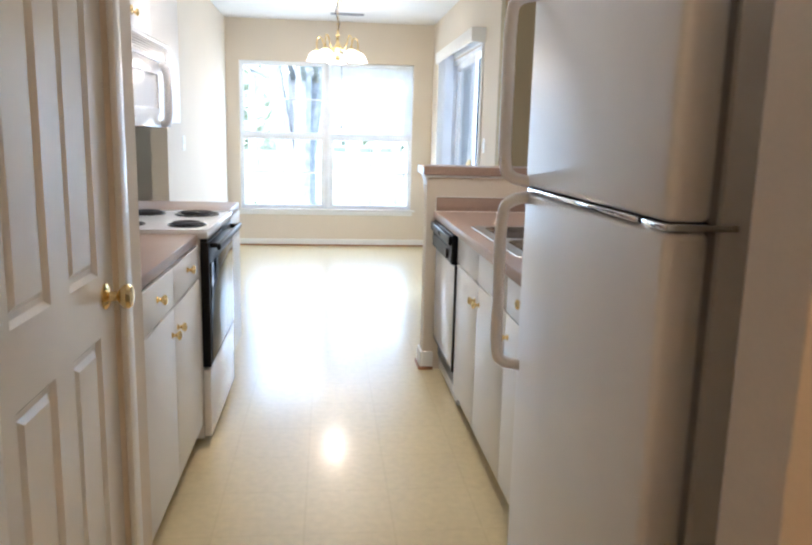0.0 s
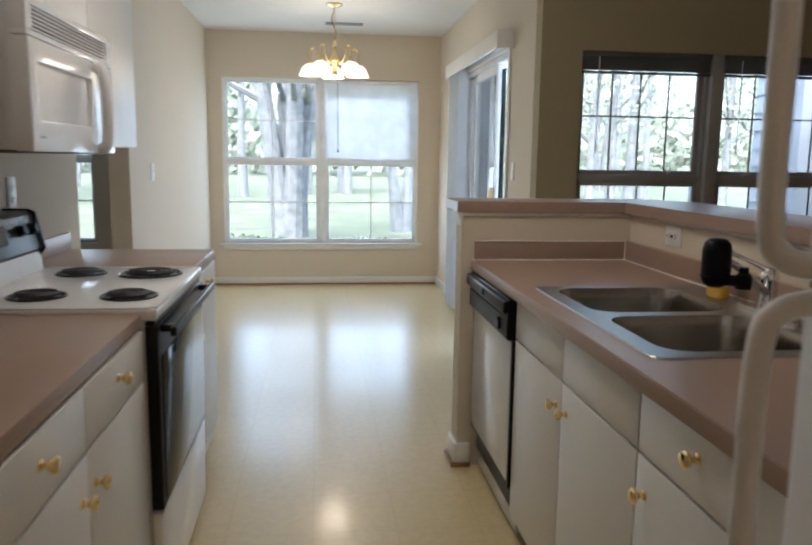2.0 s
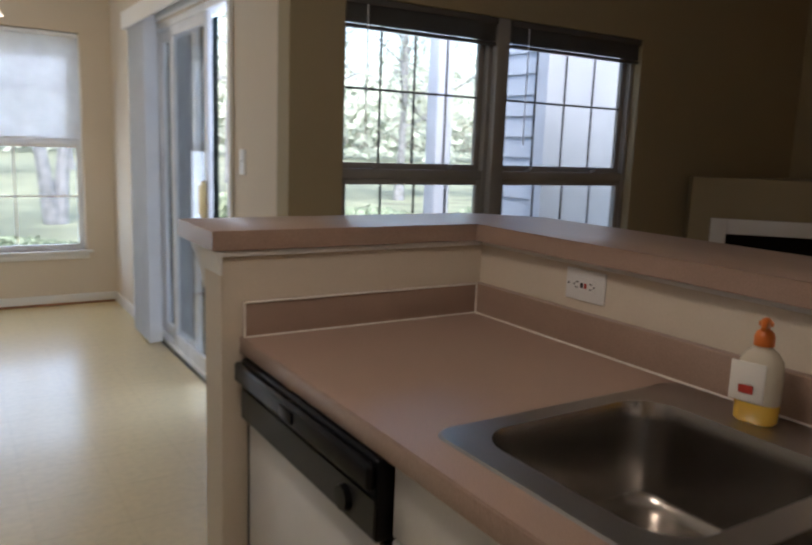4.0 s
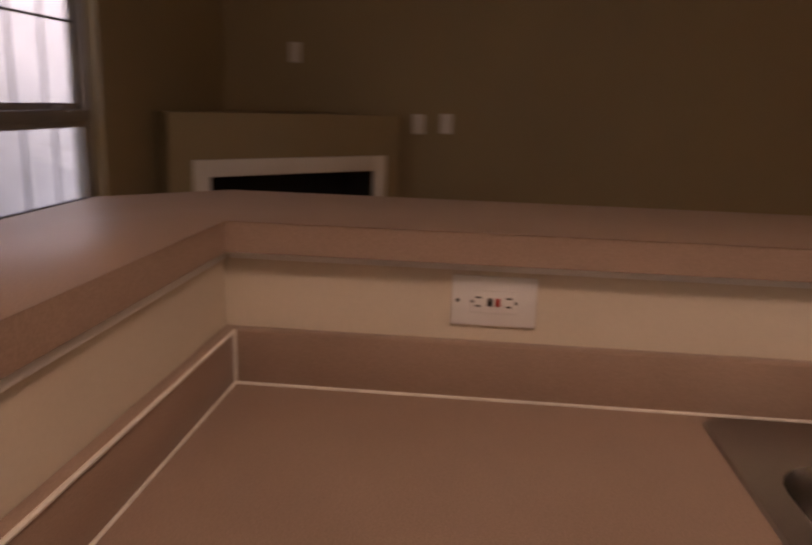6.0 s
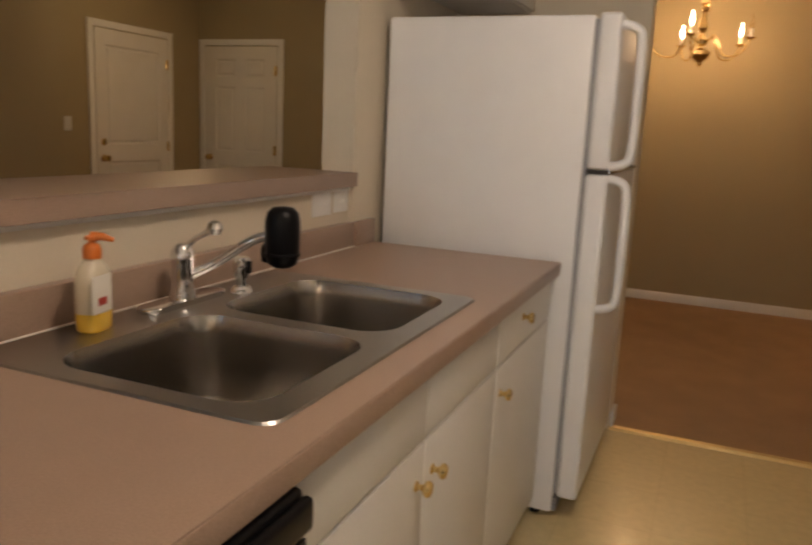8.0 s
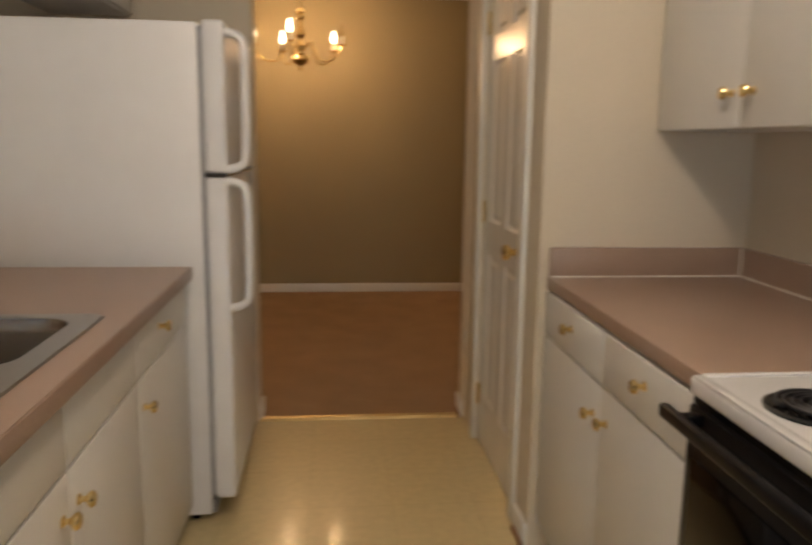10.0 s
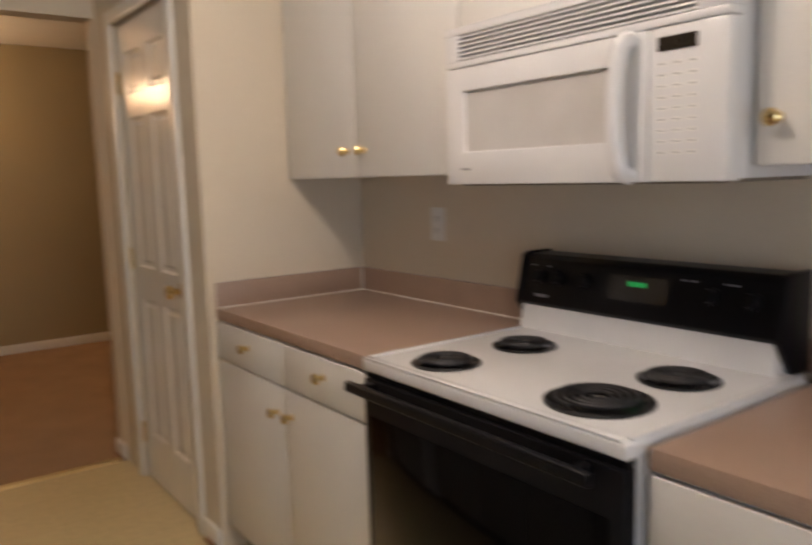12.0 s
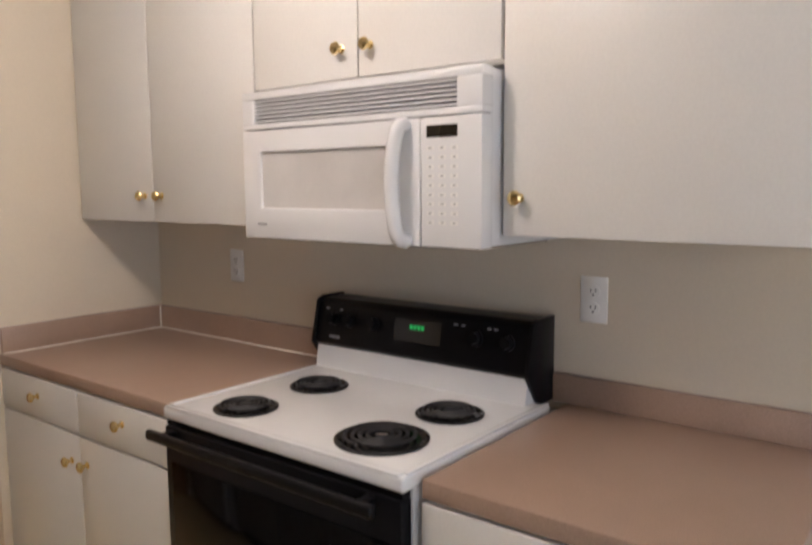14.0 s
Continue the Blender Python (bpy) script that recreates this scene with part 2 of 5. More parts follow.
def lathe(profile, at, axis=(0, 0, 1), steps=24, bm=None):
    """Turns (radius, height) pairs round an axis through at."""
    bm = bm or bmesh.new()
    rot = Vector((0, 0, 1)).rotation_difference(Vector(axis)).to_matrix()
    rings = []
    for r, h in profile:
        if r < 1e-5:
            rings.append([bm.verts.new(Vector(at) + rot @ Vector((0, 0, h)))])
        else:
            rings.append([bm.verts.new(Vector(at) + rot @ Vector((r * math.cos(2 * math.pi * k / steps), r * math.sin(2 * math.pi * k / steps), h))) for k in range(steps)])
    for a, b in zip(rings, rings[1:]):
        for k in range(steps):
            j = (k + 1) % steps
            if len(a) > 1 and len(b) > 1:
                bm.faces.new((a[k], a[j], b[j], b[k]))
            elif len(b) > 1:
                bm.faces.new((a[0], b[j], b[k]))
            elif len(a) > 1:
                bm.faces.new((a[k], a[j], b[0]))
    for ring in (rings[0], rings[-1]):
        if len(ring) > 2:
            bm.faces.new(ring)
    return bm


def tube(points, radius, steps=10, bm=None, ends=True):
    """A round tube along points; radius is one number or one for each point."""
    bm = bm or bmesh.new()
    pts = [Vector(p) for p in points]
    radii = radius if isinstance(radius, (list, tuple)) else [radius] * len(pts)
    rings, side = [], None
    for i, p in enumerate(pts):
        d = (pts[min(i + 1, len(pts) - 1)] - pts[max(i - 1, 0)]).normalized()
        if side is None:
            side = d.orthogonal().normalized()
        side = (side - d * side.dot(d)).normalized()
        up = d.cross(side)
        rings.append([bm.verts.new(p + radii[i] * (math.cos(2 * math.pi * k / steps) * side + math.sin(2 * math.pi * k / steps) * up)) for k in range(steps)])
    for a, b in zip(rings, rings[1:]):
        for k in range(steps):
            bm.faces.new((a[k], a[(k + 1) % steps], b[(k + 1) % steps], b[k]))
    if ends:
        bm.faces.new(rings[0][::-1])
        bm.faces.new(rings[-1])
    return bm


def curve(points, n=24):
    """A smooth line through points (Catmull-Rom)."""
    p = [Vector(q) for q in points]
    p = [p[0] * 2 - p[1]] + p + [p[-1] * 2 - p[-2]]
    out = []
    for i in range(1, len(p) - 2):
        for k in range(n):
            t = k / n
            a, b, c, d = p[i - 1], p[i], p[i + 1], p[i + 2]
            out.append(0.5 * ((2 * b) + (c - a) * t + (2 * a - 5 * b + 4 * c - d) * t * t + (3 * b - a - 3 * c + d) * t ** 3))
    return out + [p[-2]]


def rounded(x0, x1, y0, y1, r, n=6):
    """The outline of a rectangle with round corners."""
    pts = []
    for cx, cy, a in ((x1 - r, y1 - r, 0), (x0 + r, y1 - r, 90), (x0 + r, y0 + r, 180), (x1 - r, y0 + r, 270)):
        for k in range(n + 1):
            w = radians(a + 90 * k / n)
            pts.append((cx + r * math.cos(w), cy + r * math.sin(w)))
    return pts


# ---- structure ----
FAR, RW, LIV, SIDE, ENTRY, DBACK = 8.98, 1.295, 5.41, 4.832, 5.25, -2.06
structure("floor", boxes((-1.085, 1.345, 0.95, 4.3, -0.05, 0), (-1.085, RW, 4.3, FAR, -0.05, 0)), M_VINYL, "glossy cream sheet vinyl floor with a faint tile grid", "floor")
structure("floor_carpet_dining", boxes((-2.2, ENTRY, DBACK, 0.95, -0.05, 0.008)), M_CARPET, "tan brown pile carpet of the dining room", "carpet")
structure("floor_carpet_living", boxes((1.36, SIDE, 0.95, LIV, -0.05, 0.008)), M_CARPET, "tan brown pile carpet of the living room", "carpet")
structure("floor_hall", boxes((-4.2, -1.085, 3.0, FAR, -0.05, 0.006)), M_CARPET, "carpet of the room beyond the opening", "carpet")
structure("threshold", prism([(0.925, 0.0), (0.975, 0.0), (0.965, 0.011), (0.935, 0.012)], "x", -0.41, 0.565), M_GOLDSTRIP, "thin brass carpet threshold strip", "threshold")
structure("ceiling", boxes((-4.3, ENTRY + 0.12, 0.84, LIV + 0.12, CEIL, CEIL + 0.12), (-4.3, RW + 0.12, LIV + 0.12, FAR + 0.12, CEIL, CEIL + 0.12)), M_CEIL, "off-white lightly textured ceiling", "ceiling")
structure("ceiling_dining", boxes((-2.32, ENTRY + 0.12, DBACK - 0.12, 0.838, CEIL_DINING, CEIL + 0.12)), M_CEIL, "off-white lightly textured dining room ceiling", "ceiling")
structure("wall_west", boxes((-1.205, -1.085, 0.84, 4.77, 0, CEIL), (-1.205, -1.085, 4.77, 5.745, 2.06, CEIL), (-1.205, -1.085, 5.745, FAR, 0, CEIL)), M_WALL, "beige painted wall behind the range and dinette", "wall")
structure("wall_pantry_side", boxes((-1.085, -0.42, 2.0, 2.145, 0, CEIL)), M_WALL, "beige painted end wall beside the counter", "wall")
PD0, PD1 = 1.235, 1.93
structure("wall_pantry", boxes((-0.525, -0.42, 0.96, PD0, 0, CEIL), (-0.525, -0.42, PD1, 2.0, 0, CEIL), (-0.525, -0.42, PD0, PD1, 2.045, CEIL)), M_WALL, "beige painted wall around the pantry door", "wall")
structure("wall_opening", boxes((-2.2, -0.41, 0.84, 0.96, 0, CEIL), (-0.41, 0.565, 0.84, 0.96, 2.125, CEIL), (0.565, 1.465, 0.84, 0.96, 0, CEIL)), M_WALL, "beige painted wall with the wide dining opening", "wall")
structure("wall_fridge", boxes((1.345, 1.465, 0.96, 2.10, 0, CEIL)), M_WALL, "beige painted wall behind the fridge", "wall")
structure("wall_dining_back", boxes((-2.2, ENTRY + 0.12, DBACK - 0.12, DBACK, 0, CEIL_DINING)), M_TAN, "tan wall of the dining room", "wall")
structure("wall_dining_side", boxes((-2.32, -2.2, DBACK - 0.12, 0.838, 0, CEIL_DINING)), M_TAN, "tan side wall of the dining room", "wall")
structure("wall_entry", boxes((ENTRY, ENTRY + 0.12, DBACK, 0.08, 0, CEIL_DINING)), M_TAN, "tan wall with the entry door", "wall")
structure("wall_living_return", boxes((SIDE, ENTRY + 0.12, 0.08, 0.20, 0, CEIL_DINING)), M_TAN, "tan return wall of the living room", "wall")
structure("wall_living_side", boxes((SIDE, SIDE + 0.12, 0.20, LIV + 0.12, 0, CEIL)), M_TAN, "plain tan living room wall", "wall")
LW0, LW1, LWZ0, LWZ1 = 1.54, 3.32, 0.55, 1.965
structure("wall_living_window", boxes((RW, LW0, LIV, LIV + 0.12, 0, CEIL), (LW1, SIDE, LIV, LIV + 0.12, 0, CEIL), (LW0, LW1, LIV, LIV + 0.12, 0, LWZ0), (LW0, LW1, LIV, LIV + 0.12, LWZ1, CEIL)), M_TAN, "tan living room wall around the double window", "wall")
SL0, SL1, SLZ = 6.12, 7.75, 2.06
structure("wall_slider", boxes((RW, RW + 0.12, LIV + 0.12, SL0, 0, CEIL), (RW, RW + 0.12, SL1, FAR, 0, CEIL), (RW, RW + 0.12, SL0, SL1, SLZ, CEIL)), M_WALL, "beige dinette wall around the sliding door", "wall")
WX0, WX1, WZ0, WZ1 = -0.94, 1.07, 0.44, 2.13
VX0, VX1 = -3.85, -2.22
structure("wall_north", boxes((-4.3, VX0, FAR, FAR + 0.14, 0, CEIL), (VX0, VX1, FAR, FAR + 0.14, 0, WZ0), (VX0, VX1, FAR, FAR + 0.14, WZ1, CEIL), (VX1, WX0, FAR, FAR + 0.14, 0, CEIL), (WX0, WX1, FAR, FAR + 0.14, 0, WZ0), (WX0, WX1, FAR, FAR + 0.14, WZ1, CEIL), (WX1, RW + 0.12, FAR, FAR + 0.14, 0, CEIL)), M_WALL, "beige dinette wall around the big window", "wall")
structure("wall_hall_west", boxes((-4.3, -4.18, 2.88, FAR, 0, CEIL)), M_WALL, "beige wall of the next room", "wall")
structure("wall_hall_south", boxes((-4.18, -1.205, 2.88, 3.0, 0, CEIL)), M_WALL, "beige wall of the next room", "wall")


def baseboard_run(name, x0, x1, y0, y1, shoe=True):
    """A straight run along x or y; the board stands on the floor against the wall."""
    structure(name, boxes((x0, x1, y0, y1, 0.0, 0.082), bevel=0.004), M_TRIM, "white painted baseboard", "baseboard")


BB = 0.014
baseboard_run("baseboard", -1.085, RW, FAR - BB, FAR)
baseboard_run("baseboard", RW - BB, RW, LIV, SL0 - 0.07)
baseboard_run("baseboard", RW - BB, RW, SL1 + 0.1, FAR - BB)
baseboard_run("baseboard", -1.085, -1.085 + BB, 5.745, FAR - BB)
baseboard_run("baseboard", -2.2, ENTRY, DBACK, DBACK + BB)
baseboard_run("baseboard", -0.42, -0.42 + BB, PD1 + 0.065, 2.145)
baseboard_run("baseboard", -0.41, -0.41 + BB, 0.83, 0.975)
baseboard_run("baseboard", 0.565 - BB, 0.565, 0.84, 0.96)
baseboard_run("baseboard", SIDE - BB, SIDE, 0.20, 4.3)
for n, (x0, x1, y0, y1) in enumerate(((-1.07, RW - BB, FAR - BB - 0.012, FAR - BB), (-0.406, -0.394, 2.03, 2.155), (-0.396, -0.384, 0.82, 0.985))):
    structure("trim", boxes((x0, x1, y0, y1, 0, 0.018), bevel=0.004), M_OAK, "stained wood shoe moulding", "moulding")

# ---- doors and casings ----


def casing(name, axis, at, a, b, top, out, w=0.06, d=0.016):
    """A white door surround on a wall face: axis along which the door runs, face position, out: +1 or -1."""
    rows = []
    lo, hi = (at, at + d * out) if out > 0 else (at - d, at)
    for p, q, z0, z1 in ((a - w, a, 0, top + w), (b, b + w, 0, top + w), (a, b, top, top + w)):
        rows.append((lo, hi, p, q, z0, z1) if axis == "y" else (p, q, lo, hi, z0, z1))
    structure(name, boxes(*rows, bevel=0.004), M_TRIM, "white painted door casing", "door casing")


def panel_door(name, w, h, panels, mat, label, matrix, knob_u, knob_z, hinges_u, deadbolt=False):
    """A moulded door in its own frame: u across (x), thickness along y, face at y = 0 looking to -y."""
    d = thing(name, (0, 0, 0), label, "door", kind="structure")
    bm = bmesh.new()
    us = sorted({0, w, *[p for q in panels for p in q[:2]]})
    zs = sorted({0.008, h, *[p for q in panels for p in q[2:]]})
    for u0, u1 in zip(us, us[1:]):
        for z0, z1 in zip(zs, zs[1:]):
            inside = any(q[0] <= u0 and u1 <= q[1] and q[2] <= z0 and z1 <= q[3] for q in panels)
            if not inside:
                vs = [bm.verts.new(p) for p in ((u0, 0, z0), (u1, 0, z0), (u1, 0, z1), (u0, 0, z1))]
                bm.faces.new(vs)
    for u0, u1, z0, z1 in panels:
        rings = []
        for i, dep in ((0, 0), (0.010, 0.010), (0.022, 0.010), (0.034, 0.002)):
            rings.append([bm.verts.new(p) for p in ((u0 + i, dep, z0 + i), (u1 - i, dep, z0 + i), (u1 - i, dep, z1 - i), (u0 + i, dep, z1 - i))])
        for r, s in zip(rings, rings[1:]):
            for k in range(4):
                bm.faces.new((r[k], r[(k + 1) % 4], s[(k + 1) % 4], s[k]))
        bm.faces.new(rings[-1])
    box(0, w, 0.012, 0.036, 0.008, h, bm=bm)
    for u in (0, w):
        vs = [bm.verts.new(p) for p in ((u, 0, 0.008), (u, 0.012, 0.008), (u, 0.012, h), (u, 0, h))]
        bm.faces.new(vs)
    vs = [bm.verts.new(p) for p in ((0, 0, h), (w, 0, h), (w, 0.012, h), (0, 0.012, h))]
    bm.faces.new(vs)
    part("door_leaf", bm, mat, d, smooth=False)
    prof = [(0.0, 0), (0.031, 0), (0.031, 0.004), (0.024, 0.008), (0.012, 0.012), (0.011, 0.028), (0.020, 0.034), (0.028, 0.044), (0.029, 0.052), (0.024, 0.060), (0.012, 0.063), (0.0, 0.063)]
    part("door_knob", lathe(prof, (knob_u, 0, knob_z), (0, -1, 0)), M_BRASS, d, "polished brass knob")
    if deadbolt:
        part("deadbolt", lathe([(0, 0), (0.03, 0), (0.03, 0.012), (0.018, 0.02), (0, 0.02)], (knob_u, 0, knob_z + 0.14), (0, -1, 0)), M_BRASS, d, "brass deadbolt")
    for z in (0.22, 1.03, 1.80):
        hb = box(hinges_u - 0.020, hinges_u + 0.014, -0.004, -0.001, z - 0.045, z + 0.045)
        tube([(hinges_u, -0.008, z - 0.047), (hinges_u, -0.008, z + 0.047)], 0.006, bm=hb)
        part("hinge", hb, M_BRASS, d, "brass hinge")
    d.matrix_basis = matrix
    return d


def six_panels(w, h):
    a, m = 0.115 * w / 0.7, 0.10 * w / 0.7
    u = (a, (w - m) / 2, (w + m) / 2, w - a)
    rows = ((0.23, 0.86), (1.0, 1.64), (1.74, h - 0.12))
    return [(u[0], u[1], z0, z1) for z0, z1 in rows] + [(u[2], u[3], z0, z1) for z0, z1 in rows]


W = PD1 - PD0 - 0.006
panel_door("door_1", W, 2.035, six_panels(W, 2.035), M_DOOR, "white six-panel pantry door, closed, with brass knob", pose(-0.432, PD0 + 0.003, 0, 0, 0, 90), W - 0.066, 0.945, 0.004)
casing("door_frame_1", "y", -0.42, PD0, PD1, 2.045, +1)
panel_door("door_2", 0.91, 2.03, [(0.12, 0.79, 0.2, 0.9), (0.12, 0.79, 1.05, 1.9)], M_DOOR, "white flush entry door, closed, with deadbolt", pose(ENTRY - 0.015, -0.65, 0, 0, 0, -90), 0.07, 0.93, 0.90, True)
casing("door_frame_2", "y", ENTRY, -1.57, -0.64, 2.04, -1)
panel_door("door_3", 0.86, 2.03, six_panels(0.86, 2.03), M_DOOR, "white six-panel closet door, closed", pose(5.18, DBACK + 0.015, 0, 0, 0, 180), 0.07, 0.93, 0.85)
casing("door_frame_3", "x", DBACK, 4.31, 5.185, 2.04, +1)

# ---- windows ----


def pane(name, x0, x1, y0, y1, z0, z1, parent):
    ob = part(name, box(x0, x1, y0, y1, z0, z1), M_GLASS, parent, smooth=False)
    ob.visible_shadow = False
    return ob


def double_hung(name, x0, x1, z0, z1, rail, y, label, frame_mat, sash_mat, muntin_mat, cols, rows_up, rows_low, parent=None, mw=0.012):
    """Two sashes with bars between; y is the inner face of the wall, and the window sits behind it."""
    w = thing(name, ((x0 + x1) / 2, y, z0), label, "window", kind="structure")
    fw = 0.022 if y > 8 else 0.02
    part("window_frame", boxes((x0, x0 + fw, y + 0.05, y + 0.12, z0, z1), (x1 - fw, x1, y + 0.05, y + 0.12, z0, z1), (x0 + fw, x1 - fw, y + 0.05, y + 0.12, z1 - fw, z1), (x0 + fw, x1 - fw, y + 0.05, y + 0.12, z0, z0 + fw)), frame_mat, w, smooth=False)
    for nm, a, b, yy, rows in (("upper_sash", rail + 0.02, z1 - fw, y + 0.085, rows_up), ("lower_sash", z0 + fw, rail - 0.02, y + 0.058, rows_low)):
        s0, s1, sw = x0 + fw, x1 - fw, 0.020 if y > 8 else 0.028
        sash = part(nm, boxes((s0, s0 + sw, yy, yy + 0.026, a, b), (s1 - sw, s1, yy, yy + 0.026, a, b), (s0 + sw, s1 - sw, yy, yy + 0.026, b - sw, b), (s0 + sw, s1 - sw, yy, yy + 0.026, a, a + sw), bevel=0.003), sash_mat, w)
        pane("pane", s0 + sw, s1 - sw, yy + 0.011, yy + 0.015, a + sw, b - sw, sash)
        gx, gz = (s1 - s0 - 2 * sw) / cols, (b - a - 2 * sw) / rows
        for k in range(1, cols):
            part("muntin", box(s0 + sw + gx * k - mw / 2, s0 + sw + gx * k + mw / 2, yy + 0.006, yy + 0.0105, a + sw, b - sw), muntin_mat, sash, smooth=False)
        for k in range(1, rows):
            part("muntin", box(s0 + sw, s1 - sw, yy + 0.005, yy + 0.0098, a + sw + gz * k - mw / 2, a + sw + gz * k + mw / 2), muntin_mat, sash, smooth=False)
    part("meeting_rail", box(x0 + fw, x1 - fw, y + 0.052, y + 0.11, rail - 0.022, rail + 0.022, 0.004), sash_mat, w)
    for u in (0.25, 0.75):
        cx = x0 + (x1 - x0) * u
        lb = box(cx - 0.028, cx + 0.028, y + 0.046, y + 0.07, rail + 0.022, rail + 0.032, 0.003)
        lathe([(0, 0), (0.014, 0), (0.014, 0.012), (0, 0.012)], (cx, y + 0.056, rail + 0.03), bm=lb, steps=12)
        part("sash_lock", lb, sash_mat, w)
    return w


MIDX = 0.07
for nm, a, b in (("window_1", WX0, MIDX - 0.024), ("window_2", MIDX + 0.024, WX1)):
    double_hung(nm, a, b, WZ0, WZ1, 1.29, FAR, "white vinyl double-hung window with white grilles", M_VINYLWIN, M_VINYLWIN, M_VINYLWIN, 2, 2, 2)
structure("trim", boxes((MIDX - 0.024, MIDX + 0.024, FAR + 0.03, FAR + 0.13, WZ0, WZ1), bevel=0.004), M_VINYLWIN, "white mullion post between the windows", "mullion")
structure("window_sill", boxes((WX0 - 0.05, WX1 + 0.05, FAR - 0.03, FAR + 0.05, WZ0 - 0.022, WZ0), (WX0 - 0.02, WX1 + 0.02, FAR - 0.014, FAR, WZ0 - 0.07, WZ0 - 0.022), bevel=0.004), M_TRIM, "white window sill with apron", "window sill")
double_hung("window_3", VX0, VX1, WZ0, WZ1, 1.29, FAR, "double-hung window of the next room", M_WINBACKLIT, M_VINYLWIN, M_VINYLWIN, 3, 2, 2)
M1, M2 = 2.345, 2.42
# backlit shade of frames, sashes and mullion is in their grey colour
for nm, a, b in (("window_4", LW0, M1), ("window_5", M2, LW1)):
    double_hung(nm, a, b, LWZ0, LWZ1, 1.235, LIV, "double-hung window, frame greyed for backlit shade, thin dark grilles", M_WINBACKLIT, M_WINBACKLIT, M_MUNTIN, 4, 2, 2, mw=0.010)
structure("trim", boxes((M1, M2, LIV + 0.01, LIV + 0.10, LWZ0, LWZ1), bevel=0.006), M_WINBACKLIT, "mullion post between the living room windows", "mullion")
structure("window_sill", boxes((LW0 - 0.04, LW1 + 0.04, LIV - 0.03, LIV + 0.05, LWZ0 - 0.025, LWZ0), bevel=0.004), M_TRIM, "white window sill", "window sill")


def raised_blind(x0, x1, y, z):
    b = thing("mini_blind", ((x0 + x1) / 2, y, z), "dark mini blind drawn up to its headrail", "blind", "raised mini blinds")
    part("headrail", box(x0, x1, y - 0.03, y + 0.012, z, z + 0.03, 0.003), M_BLINDDARK, b)
    bm = bmesh.new()
    for k in range(14):
        box(x0 + 0.008, x1 - 0.008, y - 0.026, y + 0.004, z - 0.006 - k * 0.0052, z - 0.003 - k * 0.0052, bm=bm)
    tagged(part("slats", bm, M_BLINDDARK, b, smooth=False), kind="stuff")
    part("bottom_rail", box(x0 + 0.006, x1 - 0.006, y - 0.028, y + 0.006, z - 0.094, z - 0.08, 0.004), M_BLINDDARK, b)
    part("wand", tube([(x0 + 0.10, y - 0.035, z), (x0 + 0.10, y - 0.035, z - 0.55)], 0.003, 6), M_VINYLWIN, b)


raised_blind(LW0 + 0.005, M1 - 0.005, LIV + 0.035, LWZ1 - 0.032)
raised_blind(M2 + 0.005, LW1 - 0.005, LIV + 0.035, LWZ1 - 0.032)

# shade added half down on the second dinette window, its white standing for glare
rs = thing("glare_shade", (0.58, FAR + 0.03, WZ1), "added thin white translucent shade standing for glare in the upper pane", "window shade")
M_FABRIC = material("glare_white_fabric", (0.86, 0.87, 0.88), rough=0.8)
M_FABRIC.node_tree.nodes["Principled BSDF"].inputs["Transmission Weight"].default_value = 0.45
part("fabric", box(MIDX + 0.055, WX1 - 0.02, FAR + 0.034, FAR + 0.036, 1.315, WZ1 - 0.03), M_FABRIC, rs)
part("roller", tube([(MIDX + 0.04, FAR + 0.03, WZ1 - 0.022), (WX1 - 0.01, FAR + 0.03, WZ1 - 0.022)], 0.018, 14), M_VINYLWIN, rs)
part("hem_bar", box(MIDX + 0.055, WX1 - 0.02, FAR + 0.030, FAR + 0.040, 1.30, 1.32, 0.003), M_VINYLWIN, rs)
cord = thing("blind_cord", (MIDX + 0.16, FAR + 0.02, 1.39), "thin dark blind pull cord", "cord")
part("string", tube([(MIDX + 0.16, FAR + 0.022, WZ1 - 0.03), (MIDX + 0.162, FAR + 0.022, 1.42)], 0.0025, 6), M_MUNTIN, cord)
part("tassel", lathe([(0, 0), (0.010, 0.0), (0.006, 0.03), (0, 0.032)], (MIDX + 0.162, FAR + 0.022, 1.39)), M_MUNTIN, cord)

# ---- sliding patio door, valance and vertical blinds ----
sd = thing("door_4", (RW + 0.06, SL0, 0), "sliding glass patio door in a pale metal frame", "sliding door", kind="structure")
xf = RW + 0.02
part("door_frame", boxes((xf, xf + 0.09, SL0, SL0 + 0.035, 0, SLZ), (xf, xf + 0.09, SL1 - 0.035, SL1, 0, SLZ), (xf, xf + 0.09, SL0 + 0.035, SL1 - 0.035, SLZ - 0.04, SLZ), (xf, xf + 0.09, SL0 + 0.035, SL1 - 0.035, 0, 0.03), bevel=0.003), M_VINYLWIN, sd)
M_SCREEN = glass_material("insect_screen")
M_SCREEN.node_tree.nodes["Transparent BSDF"].inputs[0].default_value = (0.15, 0.18, 0.20, 1)
M_SCREEN.node_tree.nodes["Glossy BSDF"].inputs["Roughness"].default_value = 0.6
M_SCREEN.node_tree.nodes["Glossy BSDF"].inputs["Color"].default_value = (0.10, 0.10, 0.10, 1)
scr = part("screen_mesh", box(xf + 0.092, xf + 0.093, 6.64, SL1 - 0.05, 0.05, SLZ - 0.05), M_SCREEN, sd, "dark insect screen", smooth=False)
scr.visible_shadow = False
